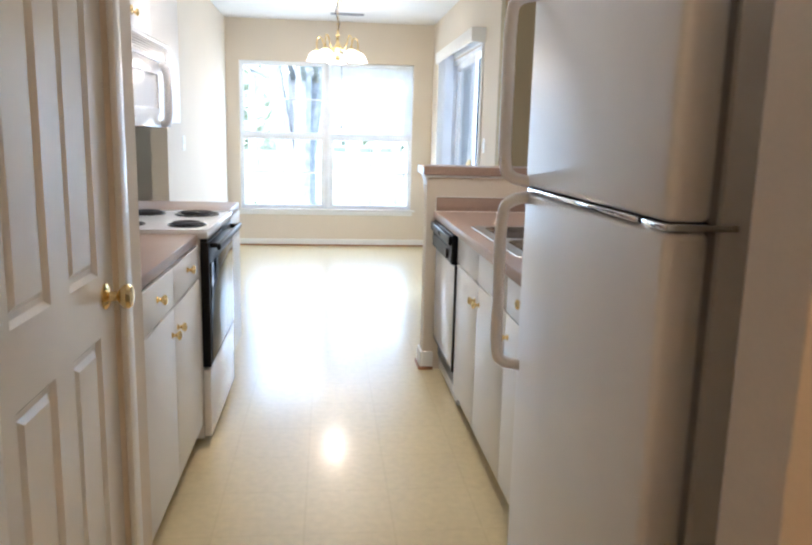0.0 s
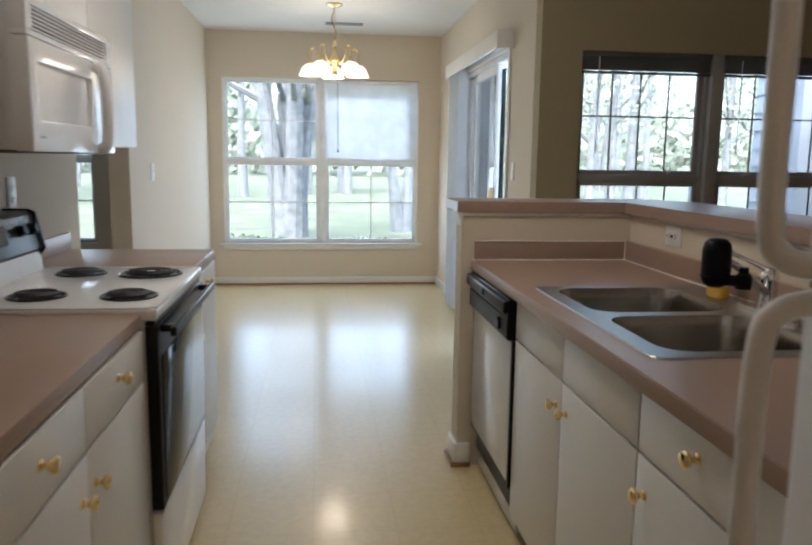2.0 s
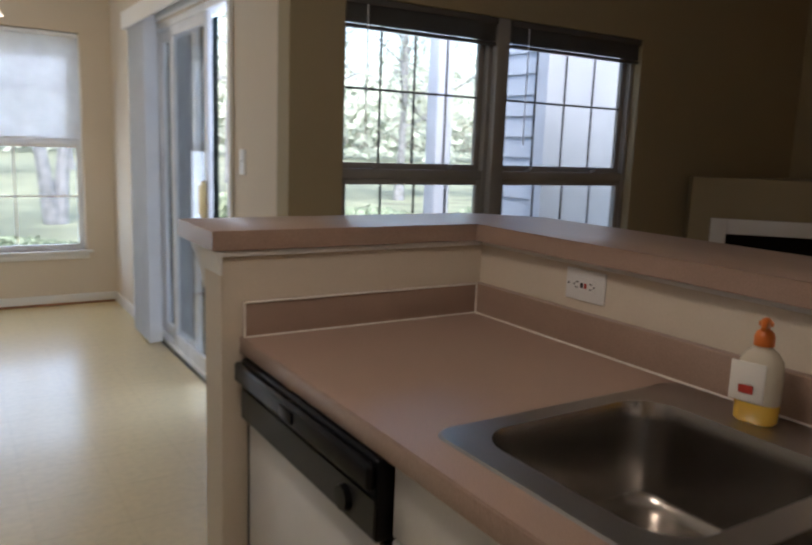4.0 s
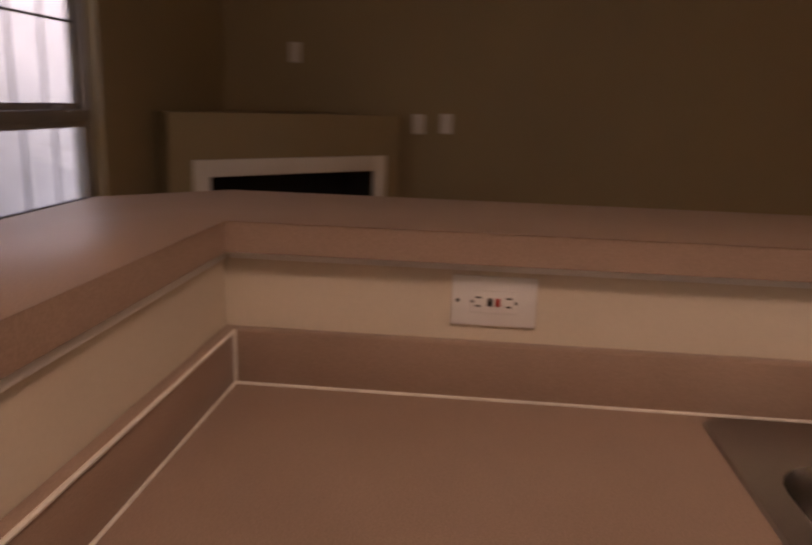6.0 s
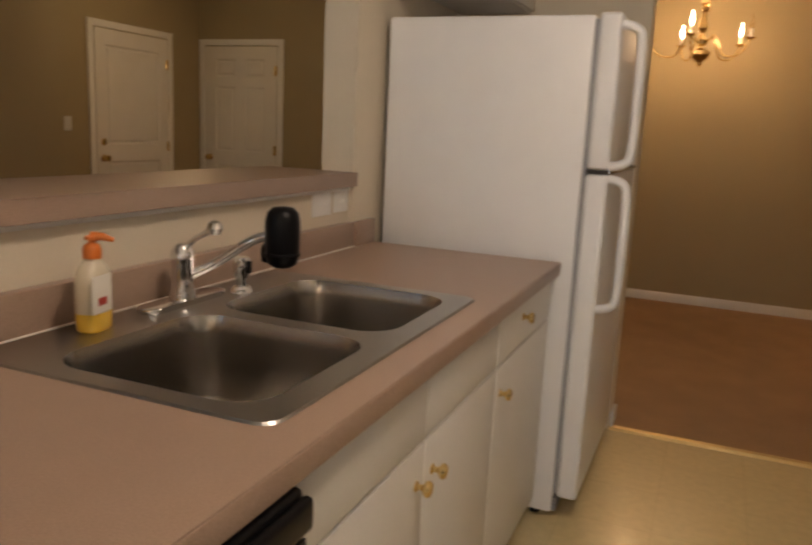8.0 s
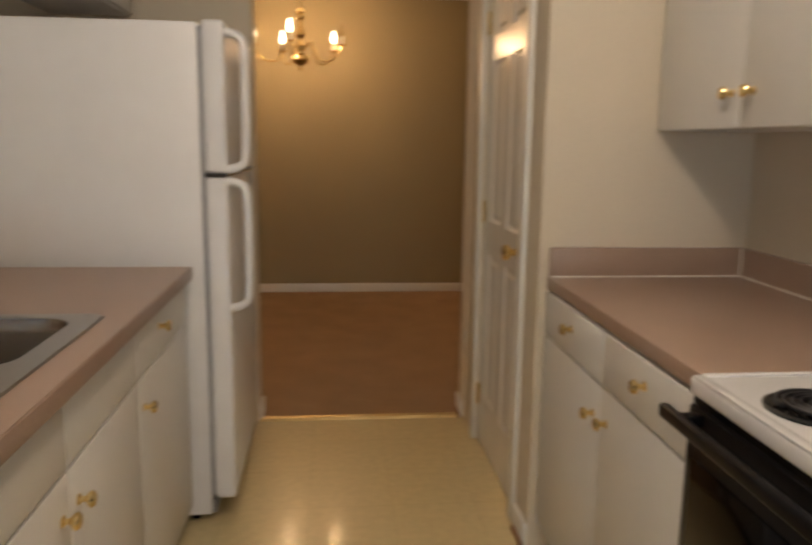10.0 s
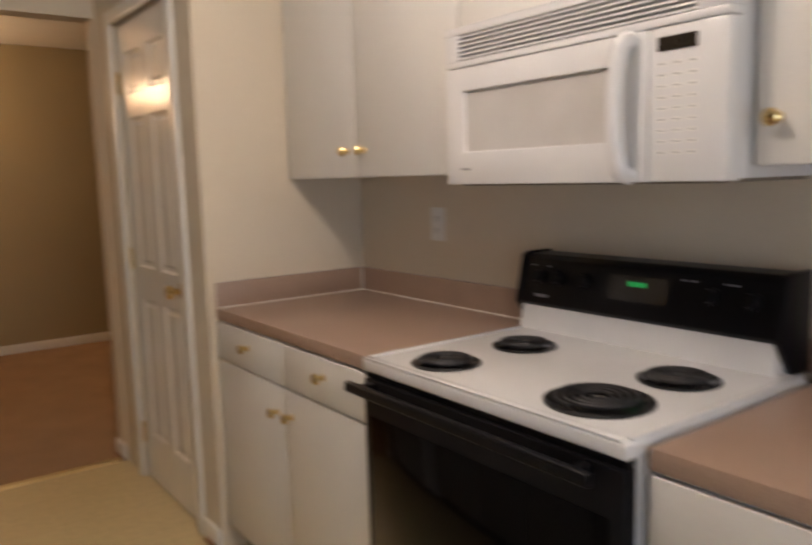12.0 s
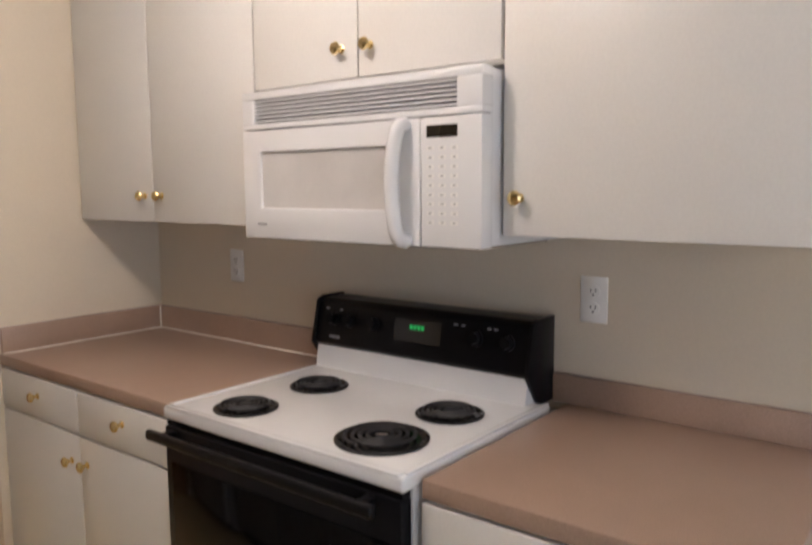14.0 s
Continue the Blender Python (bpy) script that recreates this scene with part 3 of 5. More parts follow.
for nm, a, b, x in (("fixed_panel", 6.93, SL1 - 0.04, xf + 0.05), ("sliding_panel", 6.58, 7.32, xf + 0.012)):
    p = part(nm, boxes((x, x + 0.03, a, a + 0.055, 0.03, SLZ - 0.04), (x, x + 0.03, b - 0.055, b, 0.03, SLZ - 0.04), (x, x + 0.03, a + 0.055, b - 0.055, SLZ - 0.10, SLZ - 0.04), (x, x + 0.03, a + 0.055, b - 0.055, 0.03, 0.11), bevel=0.004), M_VINYLWIN, sd)
    pane("pane", x + 0.012, x + 0.016, a + 0.055, b - 0.055, 0.11, SLZ - 0.10, p)
part("handle", boxes((xf - 0.018, xf + 0.012, 6.595, 6.62, 0.93, 1.13), (xf - 0.03, xf - 0.018, 6.595, 6.62, 0.95, 1.11), bevel=0.005), M_GOLDSTRIP, sd, "brass-coloured pull handle")
casing("door_frame_4", "y", RW, SL0, SL1, SLZ, -1, w=0.05)
vb = thing("vertical_blind", (RW - 0.06, 7.0, 2.06), "white vertical blind stacked open under its valance", "blind")
part("valance", boxes((RW - 0.115, RW - 0.10, 6.02, 7.98, 2.055, 2.165), (RW - 0.10, RW, 6.02, 6.035, 2.055, 2.165), (RW - 0.10, RW, 7.965, 7.98, 2.055, 2.165), (RW - 0.10, RW, 6.035, 7.965, 2.15, 2.165), bevel=0.002), M_TRIM, vb)
part("track", box(RW - 0.075, RW - 0.035, 6.04, 7.96, 2.11, 2.145, 0.003), M_VINYLWIN, vb)
for k in range(13):
    yy = 7.44 + 0.036 * k
    bm = box(-0.0445, 0.0445, -0.0012, 0.0012, 0.03, 2.11)
    bmesh.ops.rotate(bm, verts=bm.verts, cent=(0, 0, 0), matrix=Matrix.Rotation(radians(14 + 3 * (k % 3)), 3, "Z"))
    bmesh.ops.translate(bm, verts=bm.verts, vec=(RW - 0.055, yy, 0))
    part("slat", bm, M_BLIND, vb, smooth=False)

# ---- plates: outlets and switches ----


def wall_plate(name, label, category, at, out, w=0.072, h=0.116, kind="duplex", group="wall plates"):
    """A plate on a wall at its centre; out is the wall's outward direction. Built lying in x and z, facing -y."""
    p = thing(name, (0, 0, 0), label, category, group)
    part("plate", box(-w / 2, w / 2, -0.006, 0, -h / 2, h / 2, 0.0025), M_PLATE, p)
    if kind == "duplex":
        for z in (-0.021, 0.021):
            f = part("socket", lathe([(0, 0), (0.0165, 0), (0.0165, 0.0025), (0, 0.0025)], (0, -0.006, z), (0, -1, 0), 16), M_PLATE, p)
            part("slot", boxes((-0.0075, -0.0050, -0.0092, -0.0084, z - 0.002, z + 0.007), (0.0050, 0.0075, -0.0092, -0.0084, z - 0.001, z + 0.007), (-0.0022, 0.0022, -0.0092, -0.0084, z - 0.011, z - 0.006)), M_SLOT, f, smooth=False)
    elif kind == "gfci":
        f = part("face", box(-0.034, 0.034, -0.009, -0.006, -0.0165, 0.0165, 0.002), M_PLATE, p)
        for s in (-1, 1):
            part("slot", boxes((s * 0.022 - 0.005, s * 0.022 + 0.004, -0.0096, -0.0090, 0.005, 0.0075), (s * 0.022 - 0.005, s * 0.022 + 0.003, -0.0096, -0.0090, -0.0075, -0.005), (s * 0.031 - 0.002, s * 0.031 + 0.002, -0.0096, -0.0090, -0.002, 0.002)), M_SLOT, f, smooth=False)
        part("test_button", box(-0.0095, -0.002, -0.0115, -0.009, -0.006, 0.006, 0.001), M_SLOT, f)
        part("reset_button", box(0.002, 0.0095, -0.0115, -0.009, -0.006, 0.006, 0.001), M_RED, f, "red reset button")
        part("screw", lathe([(0, 0), (0.003, 0), (0.002, 0.001), (0, 0.001)], (-0.052, -0.006, 0), (0, -1, 0), 10), M_SLOT, p)
        part("screw", lathe([(0, 0), (0.003, 0), (0.002, 0.001), (0, 0.001)], (0.052, -0.006, 0), (0, -1, 0), 10), M_PLATE, p)
    else:
        n = kind if isinstance(kind, int) else 1
        for k in range(n):
            u = (k - (n - 1) / 2) * 0.046
            t = part("toggle", prism([(-0.006, -0.004), (-0.016, 0.006), (-0.014, 0.010), (-0.006, 0.005)], "x", u - 0.004, u + 0.004), M_PLATE, p)
            for z in (-0.03, 0.03):
                part("screw", lathe([(0, 0), (0.0028, 0), (0.002, 0.001), (0, 0.001)], (u, -0.006, z), (0, -1, 0), 10), M_PLATE, p)
    turn = {(1, 0): 90, (-1, 0): -90, (0, -1): 0, (0, 1): 180}[out]
    p.matrix_basis = pose(*at, 0, 0, turn)
    return p


OUTLET = "white duplex outlet on the beige wall"
wall_plate("wall_outlet", OUTLET + " above the counter", "outlet", (-1.085, 2.635, 1.192), (1, 0))
wall_plate("wall_outlet", OUTLET + " beside the range", "outlet", (-1.085, 4.013, 1.188), (1, 0))
wall_plate("light_switch", "white light switch on the dinette wall", "switch", (-1.085, 6.35, 1.22), (1, 0), kind=1)
wall_plate("light_switch", "white light switch beside the patio door", "switch", (RW, 5.94, 1.26), (-1, 0), kind=1)
wall_plate("wall_plate", "white blank wall plate on the living room wall", "wall plate", (SIDE, 4.215, 1.201), (-1, 0), kind=1)
wall_plate("wall_plate", "white blank wall plate on the living room wall", "wall plate", (SIDE, 4.048, 1.208), (-1, 0), kind=1)
wall_plate("thermostat_plate", "small plate high beside the fireplace", "wall plate", (SIDE, 4.97, 1.597), (-1, 0), kind=1)
wall_plate("light_switch", "white light switch beside the entry door", "switch", (ENTRY, -0.35, 1.22), (-1, 0), kind=1)
wall_plate("gfci_outlet", "white horizontal outlet with red and black buttons", "outlet", (1.36, 3.808, 1.056), (-1, 0), w=0.122, h=0.074, kind="gfci")
wall_plate("light_switch", "white double switch plate above the sink counter", "switch", (1.36, 2.285, 1.067), (-1, 0), w=0.116, h=0.074, kind=2)
wall_plate("wall_outlet", "white outlet near the fridge", "outlet", (1.36, 2.160, 1.067), (-1, 0), w=0.095, h=0.068, kind="none")

# ---- cabinets and counters ----
KNOB = [(0, 0), (0.011, 0), (0.011, 0.002), (0.006, 0.005), (0.0055, 0.012), (0.010, 0.016), (0.0155, 0.021), (0.0165, 0.025), (0.013, 0.030), (0.006, 0.032), (0, 0.032)]


def knob(parent, x, y, z, s):
    part("knob", lathe(KNOB, (x, y, z), (s, 0, 0), 20), M_BRASS, parent, "polished brass knob")


def cabinet(name, label, back, face, y0, y1, z0, z1, fronts, s, toe=0.0, group="kitchen cabinets"):
    """A slab-front cabinet; s is +1 when it faces +x. fronts: (kind, y0, y1, z0, z1, knob_y, knob_z)."""
    c = thing(name, ((back + face) / 2, (y0 + y1) / 2, z0 - toe), label, "cabinet", group)
    inner = face - s * 0.019
    lo, hi = sorted((back, inner))
    if "sink" in name:
        part("body", boxes((lo, hi, y0, y0 + 0.016, z0, 0.70), (lo, hi, y1 - 0.016, y1, z0, 0.70), (lo, hi, y0 + 0.016, y1 - 0.016, z0, z0 + 0.016), (lo, lo + 0.012, y0 + 0.016, y1 - 0.016, z0 + 0.016, 0.70)), M_CAB, c, smooth=False)
    else:
        part("body", box(lo, hi, y0, y1, z0, 0.70 if "beside the fridge" in label else z1), M_CAB, c, smooth=False)
    if toe:
        lo, hi = sorted((back, face - s * 0.075))
        part("toe_kick", box(lo, hi, y0 + 0.002, y1 - 0.002, 0, z0), M_CABIN, c, "dark recessed toe kick", smooth=False)
    for kind, a, b, p, q, ky, kz in fronts:
        lo, hi = sorted((inner + s * 0.001, face))
        f = part(kind, box(lo, hi, a + 0.002, b - 0.002, p + 0.002, q - 0.002, 0.0015), M_CAB, c)
        if ky is not None:
            knob(f, face, ky, kz, s)
    return c


TOP, CT = 0.914, 0.038
LF, RF = -0.443, 0.686
CABZ = TOP - CT
L0, L1, L2, L3 = 2.147, 3.160, 3.952, 4.567
cabinet("base_cabinet", "white slab base cabinet with two drawers and two doors", -1.083, LF, L0, L1, 0.10, CABZ, [
    ("drawer_front", L0 + 0.01, 2.66, 0.735, 0.870, 2.412, 0.812), ("drawer_front", 2.66, L1, 0.735, 0.870, 2.905, 0.815),
    ("cabinet_door", L0 + 0.01, 2.66, 0.105, 0.732, 2.612, 0.645), ("cabinet_door", 2.66, L1, 0.105, 0.732, 2.703, 0.65)], 1, 0.10)
cabinet("base_cabinet", "white slab base cabinet with one drawer and one door", -1.083, LF, L2, L3, 0.10, CABZ, [
    ("drawer_front", L2, L3, 0.735, 0.870, 4.275, 0.815), ("cabinet_door", L2, L3, 0.105, 0.732, 4.00, 0.655)], 1, 0.10)
cabinet("sink_cabinet", "white slab sink base with two false fronts and two doors", 1.352, RF, 2.577, 3.545, 0.10, CABZ, [
    ("false_front", 2.577, 3.058, 0.735, 0.870, None, 0), ("false_front", 3.058, 3.545, 0.735, 0.870, None, 0),
    ("cabinet_door", 2.577, 3.058, 0.105, 0.732, 3.015, 0.655), ("cabinet_door", 3.058, 3.545, 0.105, 0.732, 3.098, 0.655)], -1, 0.10)
cabinet("base_cabinet", "white slab base cabinet with drawer beside the fridge", 1.340, RF, 1.985, 2.573, 0.10, CABZ, [
    ("drawer_front", 1.985, 2.573, 0.735, 0.870, 2.335, 0.815), ("cabinet_door", 1.985, 2.573, 0.105, 0.732, 2.53, 0.655)], -1, 0.10)
UF, UZ, UT = -0.765, 1.361, 2.14
cabinet("wall_cabinet", "white slab wall cabinet with two doors", -1.083, UF, 2.150, 3.158, UZ, UT, [
    ("cabinet_door", 2.150, 2.612, UZ, UT, 2.565, 1.447), ("cabinet_door", 2.612, 3.128, UZ, UT, 2.66, 1.447)], 1)
cabinet("wall_cabinet", "short white wall cabinet above the microwave", -1.083, UF, 3.160, 3.932, 1.734, UT, [
    ("cabinet_door", 3.130, 3.52, 1.740, UT, 3.465, 1.815), ("cabinet_door", 3.52, 3.932, 1.740, UT, 3.560, 1.815)], 1)
cabinet("wall_cabinet", "white slab wall cabinet with one wide door", -1.083, UF, 3.936, 4.575, UZ, UT, [
    ("cabinet_door", 3.936, 4.575, UZ, UT, 3.978, 1.445)], 1)


cabinet("wall_cabinet", "short white wall cabinet above the fridge", 1.343, 1.022, 1.12, 1.94, 1.805, UT, [
    ("cabinet_door", 1.12, 1.53, 1.81, UT, 1.49, 1.88), ("cabinet_door", 1.53, 1.94, 1.81, UT, 1.57, 1.88)], -1)


def caulk_line(parent, pts):
    part("caulk_line", tube(pts, 0.0030, 6), M_CAULK, parent, "thin pale caulk line")


SPL, SPR = 0.090, 0.082
cl = thing("countertop", (-0.77, 2.64, TOP), "mauve-brown laminate countertop with backsplash", "countertop", "countertops")
part("slab", box(-1.083, -0.446, L0 - 0.001, L1, TOP - CT, TOP, 0.003), M_COUNTER, cl)
part("backsplash", box(-1.084, -1.064, L0 + 0.021, L1, TOP + 0.0005, TOP + SPL, 0.002), M_COUNTER, cl)
part("backsplash", box(-1.084, -0.450, L0, L0 + 0.020, TOP + 0.0005, TOP + SPL, 0.002), M_COUNTER, cl)
caulk_line(cl, [(-0.452, L0 + 0.021, TOP + 0.001), (-1.063, L0 + 0.021, TOP + 0.001)])
caulk_line(cl, [(-1.063, L0 + 0.021, TOP + 0.001), (-1.063, L0 + 0.021, TOP + SPL)])
caulk_line(cl, [(-1.063, L0 + 0.021, TOP + 0.001), (-1.063, L1, TOP + 0.001)])
cl = thing("countertop", (-0.77, 4.25, TOP), "mauve-brown laminate countertop end with backsplash", "countertop", "countertops")
part("slab", box(-1.083, -0.446, L2, L3 + 0.012, TOP - CT, TOP, 0.003), M_COUNTER, cl)
part("backsplash", box(-1.084, -1.064, 3.912, L3 + 0.012, TOP + 0.0005, TOP + 0.076, 0.002), M_COUNTER, cl)

R0, R1, CF, BK = 1.960, 4.205, 0.667, 1.352
SX0, SX1, SY0, SY1 = 0.735, 1.318, 2.625, 3.515
cr = thing("countertop", (1.02, 3.1, TOP), "long mauve-brown laminate countertop holding the sink", "countertop", "countertops")
a = 0.02
part("slab", boxes((CF, SX0 + a, R0, R1, CABZ, TOP), (SX1 - a, BK, 2.10, R1, CABZ, TOP), (SX1 - a, 1.343, R0, 2.10, CABZ, TOP), (SX0 + a, SX1 - a, R0, SY0 + a, CABZ, TOP), (SX0 + a, SX1 - a, SY1 - a, R1, CABZ, TOP)), M_COUNTER, cr, smooth=False)
part("edge_band", box(CF - 0.003, CF - 0.0002, R0, R1 + 0.001, CABZ - 0.001, TOP - 0.002, 0.001), M_COUNTER, cr)
part("backsplash", box(BK - 0.020, BK + 0.007, 2.104, R1 - 0.021, TOP + 0.0005, TOP + SPR, 0.002), M_COUNTER, cr)
part("backsplash", box(1.323, 1.344, R0, 2.103, TOP + 0.0005, TOP + SPR, 0.002), M_COUNTER, cr)
part("backsplash", box(CF + 0.004, BK + 0.007, R1 - 0.020, R1 + 0.001, TOP + 0.0005, TOP + SPR, 0.002), M_COUNTER, cr)
bx = BK - 0.021
caulk_line(cr, [(bx, R1 - 0.021, TOP + 0.001), (bx, 2.0, TOP + 0.001)])
caulk_line(cr, [(CF + 0.006, R1 - 0.021, TOP + 0.001), (bx, R1 - 0.021, TOP + 0.001)])
caulk_line(cr, [(bx, R1 - 0.021, TOP + 0.001), (bx, R1 - 0.021, TOP + SPR)])
caulk_line(cr, [(CF + 0.006, R1 - 0.021, TOP + SPR), (bx, R1 - 0.021, TOP + SPR)])
caulk_line(cr, [(CF + 0.003, R1 - 0.019, TOP - 0.04), (CF + 0.003, R1 - 0.019, TOP + SPR)])

# ---- half wall with its bar top ----
BARZ = 1.160
structure("wall_half", boxes((0.622, 1.36, 4.207, 4.327, 0, BARZ - 0.046), (1.36, 1.48, 2.10, 4.327, 0, BARZ - 0.046)), M_WALL, "beige half wall between kitchen and living room", "half wall")
bar = thing("bar_top", (1.3, 4.3, BARZ), "mauve-brown laminate raised bar top", "bar top")
part("slab", prism([(0.600, 4.194), (1.327, 4.194), (1.327, 2.102), (1.672, 2.102), (1.672, 4.30), (1.50, 4.478), (0.600, 4.478)], "z", BARZ - 0.045, BARZ, 0.0025), M_COUNTER, bar)
part("edge_band", boxes((0.5985, 0.5998, 4.192, 4.476, BARZ - 0.043, BARZ - 0.002)), M_COUNTER, bar, smooth=False)
structure("trim", boxes((0.620, 1.352, 4.199, 4.2065, BARZ - 0.060, BARZ - 0.0465), (1.352, 1.3595, 2.105, 4.199, BARZ - 0.060, BARZ - 0.0465), bevel=0.004), M_TRIM, "thin white moulding under the bar top", "moulding")
corb = [(4.327, BARZ - 0.0465), (4.445, BARZ - 0.0465), (4.440, BARZ - 0.066), (4.400, BARZ - 0.080), (4.355, BARZ - 0.125), (4.338, BARZ - 0.15), (4.327, BARZ - 0.15)]
structure("trim", prism(corb, "x", 0.622, 0.662, 0.002), M_TRIM, "white bracket moulding under the bar end", "moulding")
structure("trim", prism([(0.6215, BARZ - 0.0465), (0.605, BARZ - 0.0465), (0.607, BARZ - 0.062), (0.614, BARZ - 0.075), (0.617, BARZ - 0.10), (0.6215, BARZ - 0.10)], "y", 4.195, 4.34), M_TRIM, "white moulding on the half wall end", "moulding")
structure("baseboard", boxes((0.607, 0.6215, 4.195, 4.341, 0, 0.105), (0.6215, 0.72, 4.3275, 4.341, 0, 0.105), (0.6215, 0.68, 4.192, 4.2065, 0, 0.105), bevel=0.004), M_TRIM, "white baseboard wrapped round the half wall end", "baseboard")
structure("trim", boxes((0.595, 0.607, 4.183, 4.353, 0, 0.02), (0.607, 0.68, 4.180, 4.192, 0, 0.02), bevel=0.004), M_OAK, "stained wood shoe moulding", "moulding")

# ---- range ----
ra = thing("kitchen_range", (-0.74, 3.556, 0), "white electric coil range with black oven door", "stove")
Y0, Y1 = 3.164, 3.940
part("body", box(-1.078, -0.44, Y0 + 0.004, Y1 - 0.004, 0.05, 0.905), M_WHITE, ra, smooth=False)
cook = bmesh.new()
box(-1.0, -0.405, Y0, Y1, 0.905, 0.938, 0.008, bm=cook, seg=3)
part("cooktop", cook, M_WHITE, ra)
part("cooktop_rim", boxes((-0.425, -0.405, Y0 + 0.012, Y1 - 0.012, 0.936, 0.9415), (-1.0, -0.425, Y0 + 0.003, Y0 + 0.018, 0.936, 0.9415), (-1.0, -0.425, Y1 - 0.018, Y1 - 0.003, 0.936, 0.9415), bevel=0.002), M_WHITE, ra)
part("oven_door", box(-0.44, -0.405, Y0 + 0.006, Y1 - 0.006, 0.362, 0.890, 0.006), M_BLACK, ra, "black glass oven door")
part("oven_glass", box(-0.4045, -0.4015, Y0 + 0.035, Y1 - 0.035, 0.385, 0.80, 0.001), M_BGLASS, ra)
part("vent_gap", box(-0.437, -0.412, Y0 + 0.008, Y1 - 0.008, 0.8915, 0.903), M_BLACK, ra)
hb = box(-0.372, -0.354, Y0 - 0.004, Y1 - 0.04, 0.862, 0.888, 0.006, seg=3)
for y in (Y0 + 0.05, Y1 - 0.08):
    box(-0.405, -0.370, y - 0.012, y + 0.012, 0.865, 0.885, 0.003, bm=hb)
part("oven_handle", hb, M_BLACK, ra)
part("storage_drawer", box(-0.44, -0.408, Y0 + 0.006, Y1 - 0.006, 0.058, 0.354, 0.006), M_WHITE, ra)
part("riser", prism([(-1.0, 0.937), (-0.945, 0.937), (-0.955, 1.005), (-1.0, 1.005)], "y", Y0 + 0.006, Y1 - 0.042), M_WHITE, ra)
panel = [(-1.075, 0.93), (-1.004, 0.93), (-1.004, 1.002), (-0.958, 1.002), (-0.944, 1.016), (-0.972, 1.134), (-0.992, 1.146), (-1.075, 1.146)]
pan = part("control_panel", prism(panel, "y", Y0 + 0.006, Y1 - 0.042, 0.003), M_BLACK, ra, "black control panel")
for y in (Y0 - 0.006, Y1 - 0.042):
    part("end_cap", prism([(-1.076, 0.93), (-0.998, 0.93), (-0.948, 0.998), (-0.936, 1.014), (-0.965, 1.142), (-0.989, 1.152), (-1.076, 1.152)], "y", y, y + 0.012, 0.002), M_BLACK, ra)
face_n = Vector((0.976, 0, 0.215))
def on_panel(y, z):
    return Vector((-0.944 - (z - 1.016) * 0.2348, y, z))
for y in (3.235, 3.300, 3.395, 3.745, 3.840):
    kb = lathe([(0, 0.0015), (0.021, 0.0015), (0.021, 0.006), (0.016, 0.009), (0.015, 0.022), (0, 0.022)], on_panel(y, 1.088), face_n, 18)
    part("dial", kb, M_BLACK, pan)
part("clock_display", prism([(-0.9560, 1.054), (-0.9525, 1.054), (-0.9665, 1.115), (-0.9705, 1.115)], "y", 3.47, 3.63), M_DISPLAY, pan)
part("clock_digits", boxes(*[(-0.9625, -0.9602, 3.525 + 0.013 * k, 3.534 + 0.013 * k, 1.089, 1.101) for k in range(4)]), M_GREEN, pan, "green clock digits")
for k, y in enumerate((3.675, 3.70, 3.78, 3.80, 3.205, 3.26)):
    c0 = on_panel(y, 1.117)
    part("printed_mark", box(c0.x - 0.001, c0.x + 0.0015, y - 0.006, y + 0.006, 1.115, 1.119), M_PRINT, pan, smooth=False)
c0 = on_panel(3.245, 1.036)
part("badge", box(c0.x - 0.001, c0.x + 0.0015, 3.225, 3.268, 1.032, 1.040), M_PRINT, pan, smooth=False)
for bx0, by0, r in ((-0.520, 3.350, 0.081), (-0.775, 3.352, 0.081), (-0.548, 3.768, 0.105), (-0.783, 3.784, 0.084)):
    bu = part("drip_pan", lathe([(r * 0.2, -0.006), (r * 0.55, -0.006), (r * 0.86, 0.001), (r * 0.94, 0.006), (r, 0.004), (r, 0.0)], (bx0, by0, 0.9385), steps=36), M_PAN, ra, "black drip pan")
    turns, n = (4, 96)
    pts = [(bx0 + (0.018 + (r * 0.80 - 0.018) * k / n) * math.cos(2 * math.pi * turns * k / n), by0 + (0.018 + (r * 0.80 - 0.018) * k / n) * math.sin(2 * math.pi * turns * k / n), 0.9495) for k in range(n + 1)]
    part("coil", tube(pts, 0.0042, 6), M_COIL, bu, "dark coil element")
    part("coil_centre", lathe([(0, 0), (0.016, 0), (0.015, 0.004), (0, 0.005)], (bx0, by0, 0.947), steps=16), M_CHROME if r > 0.1 else M_COIL, bu)

ra.location.z -= 0.012

# ---- microwave ----
mw = thing("microwave_oven", (-0.88, 3.55, 1.365), "white over-the-range microwave with vent grille", "microwave")
A0, A1 = 3.164, 3.930
part("body", box(-1.08, -0.725, A0 + 0.002, A1 - 0.002, 1.372, 1.752), M_WHITE, mw, smooth=False)
part("underside", box(-1.05, -0.72, A0 + 0.03, A1 - 0.03, 1.364, 1.3715), M_CABIN, mw, "dark brown filter underside", smooth=False)
part("vent_frame", boxes((-0.735, -0.692, A0, A1, 1.735, 1.755), (-0.735, -0.692, A0, A1, 1.657, 1.672), (-0.735, -0.692, A0, A0 + 0.045, 1.672, 1.735), (-0.735, -0.692, A1 - 0.065, A1, 1.672, 1.735), bevel=0.002), M_WHITE, mw)
part("vent_hollow", box(-0.7345, -0.728, A0 + 0.045, A1 - 0.065, 1.672, 1.735), M_PRINT, mw, smooth=False)
for k in range(6):
    z = 1.674 + 0.0104 * k
    part("vent_slat", prism([(-0.726, z), (-0.695, z + 0.0015), (-0.695, z + 0.0055), (-0.726, z + 0.006)], "y", A0 + 0.045, A1 - 0.065), M_WHITE, mw)
dy = 3.766
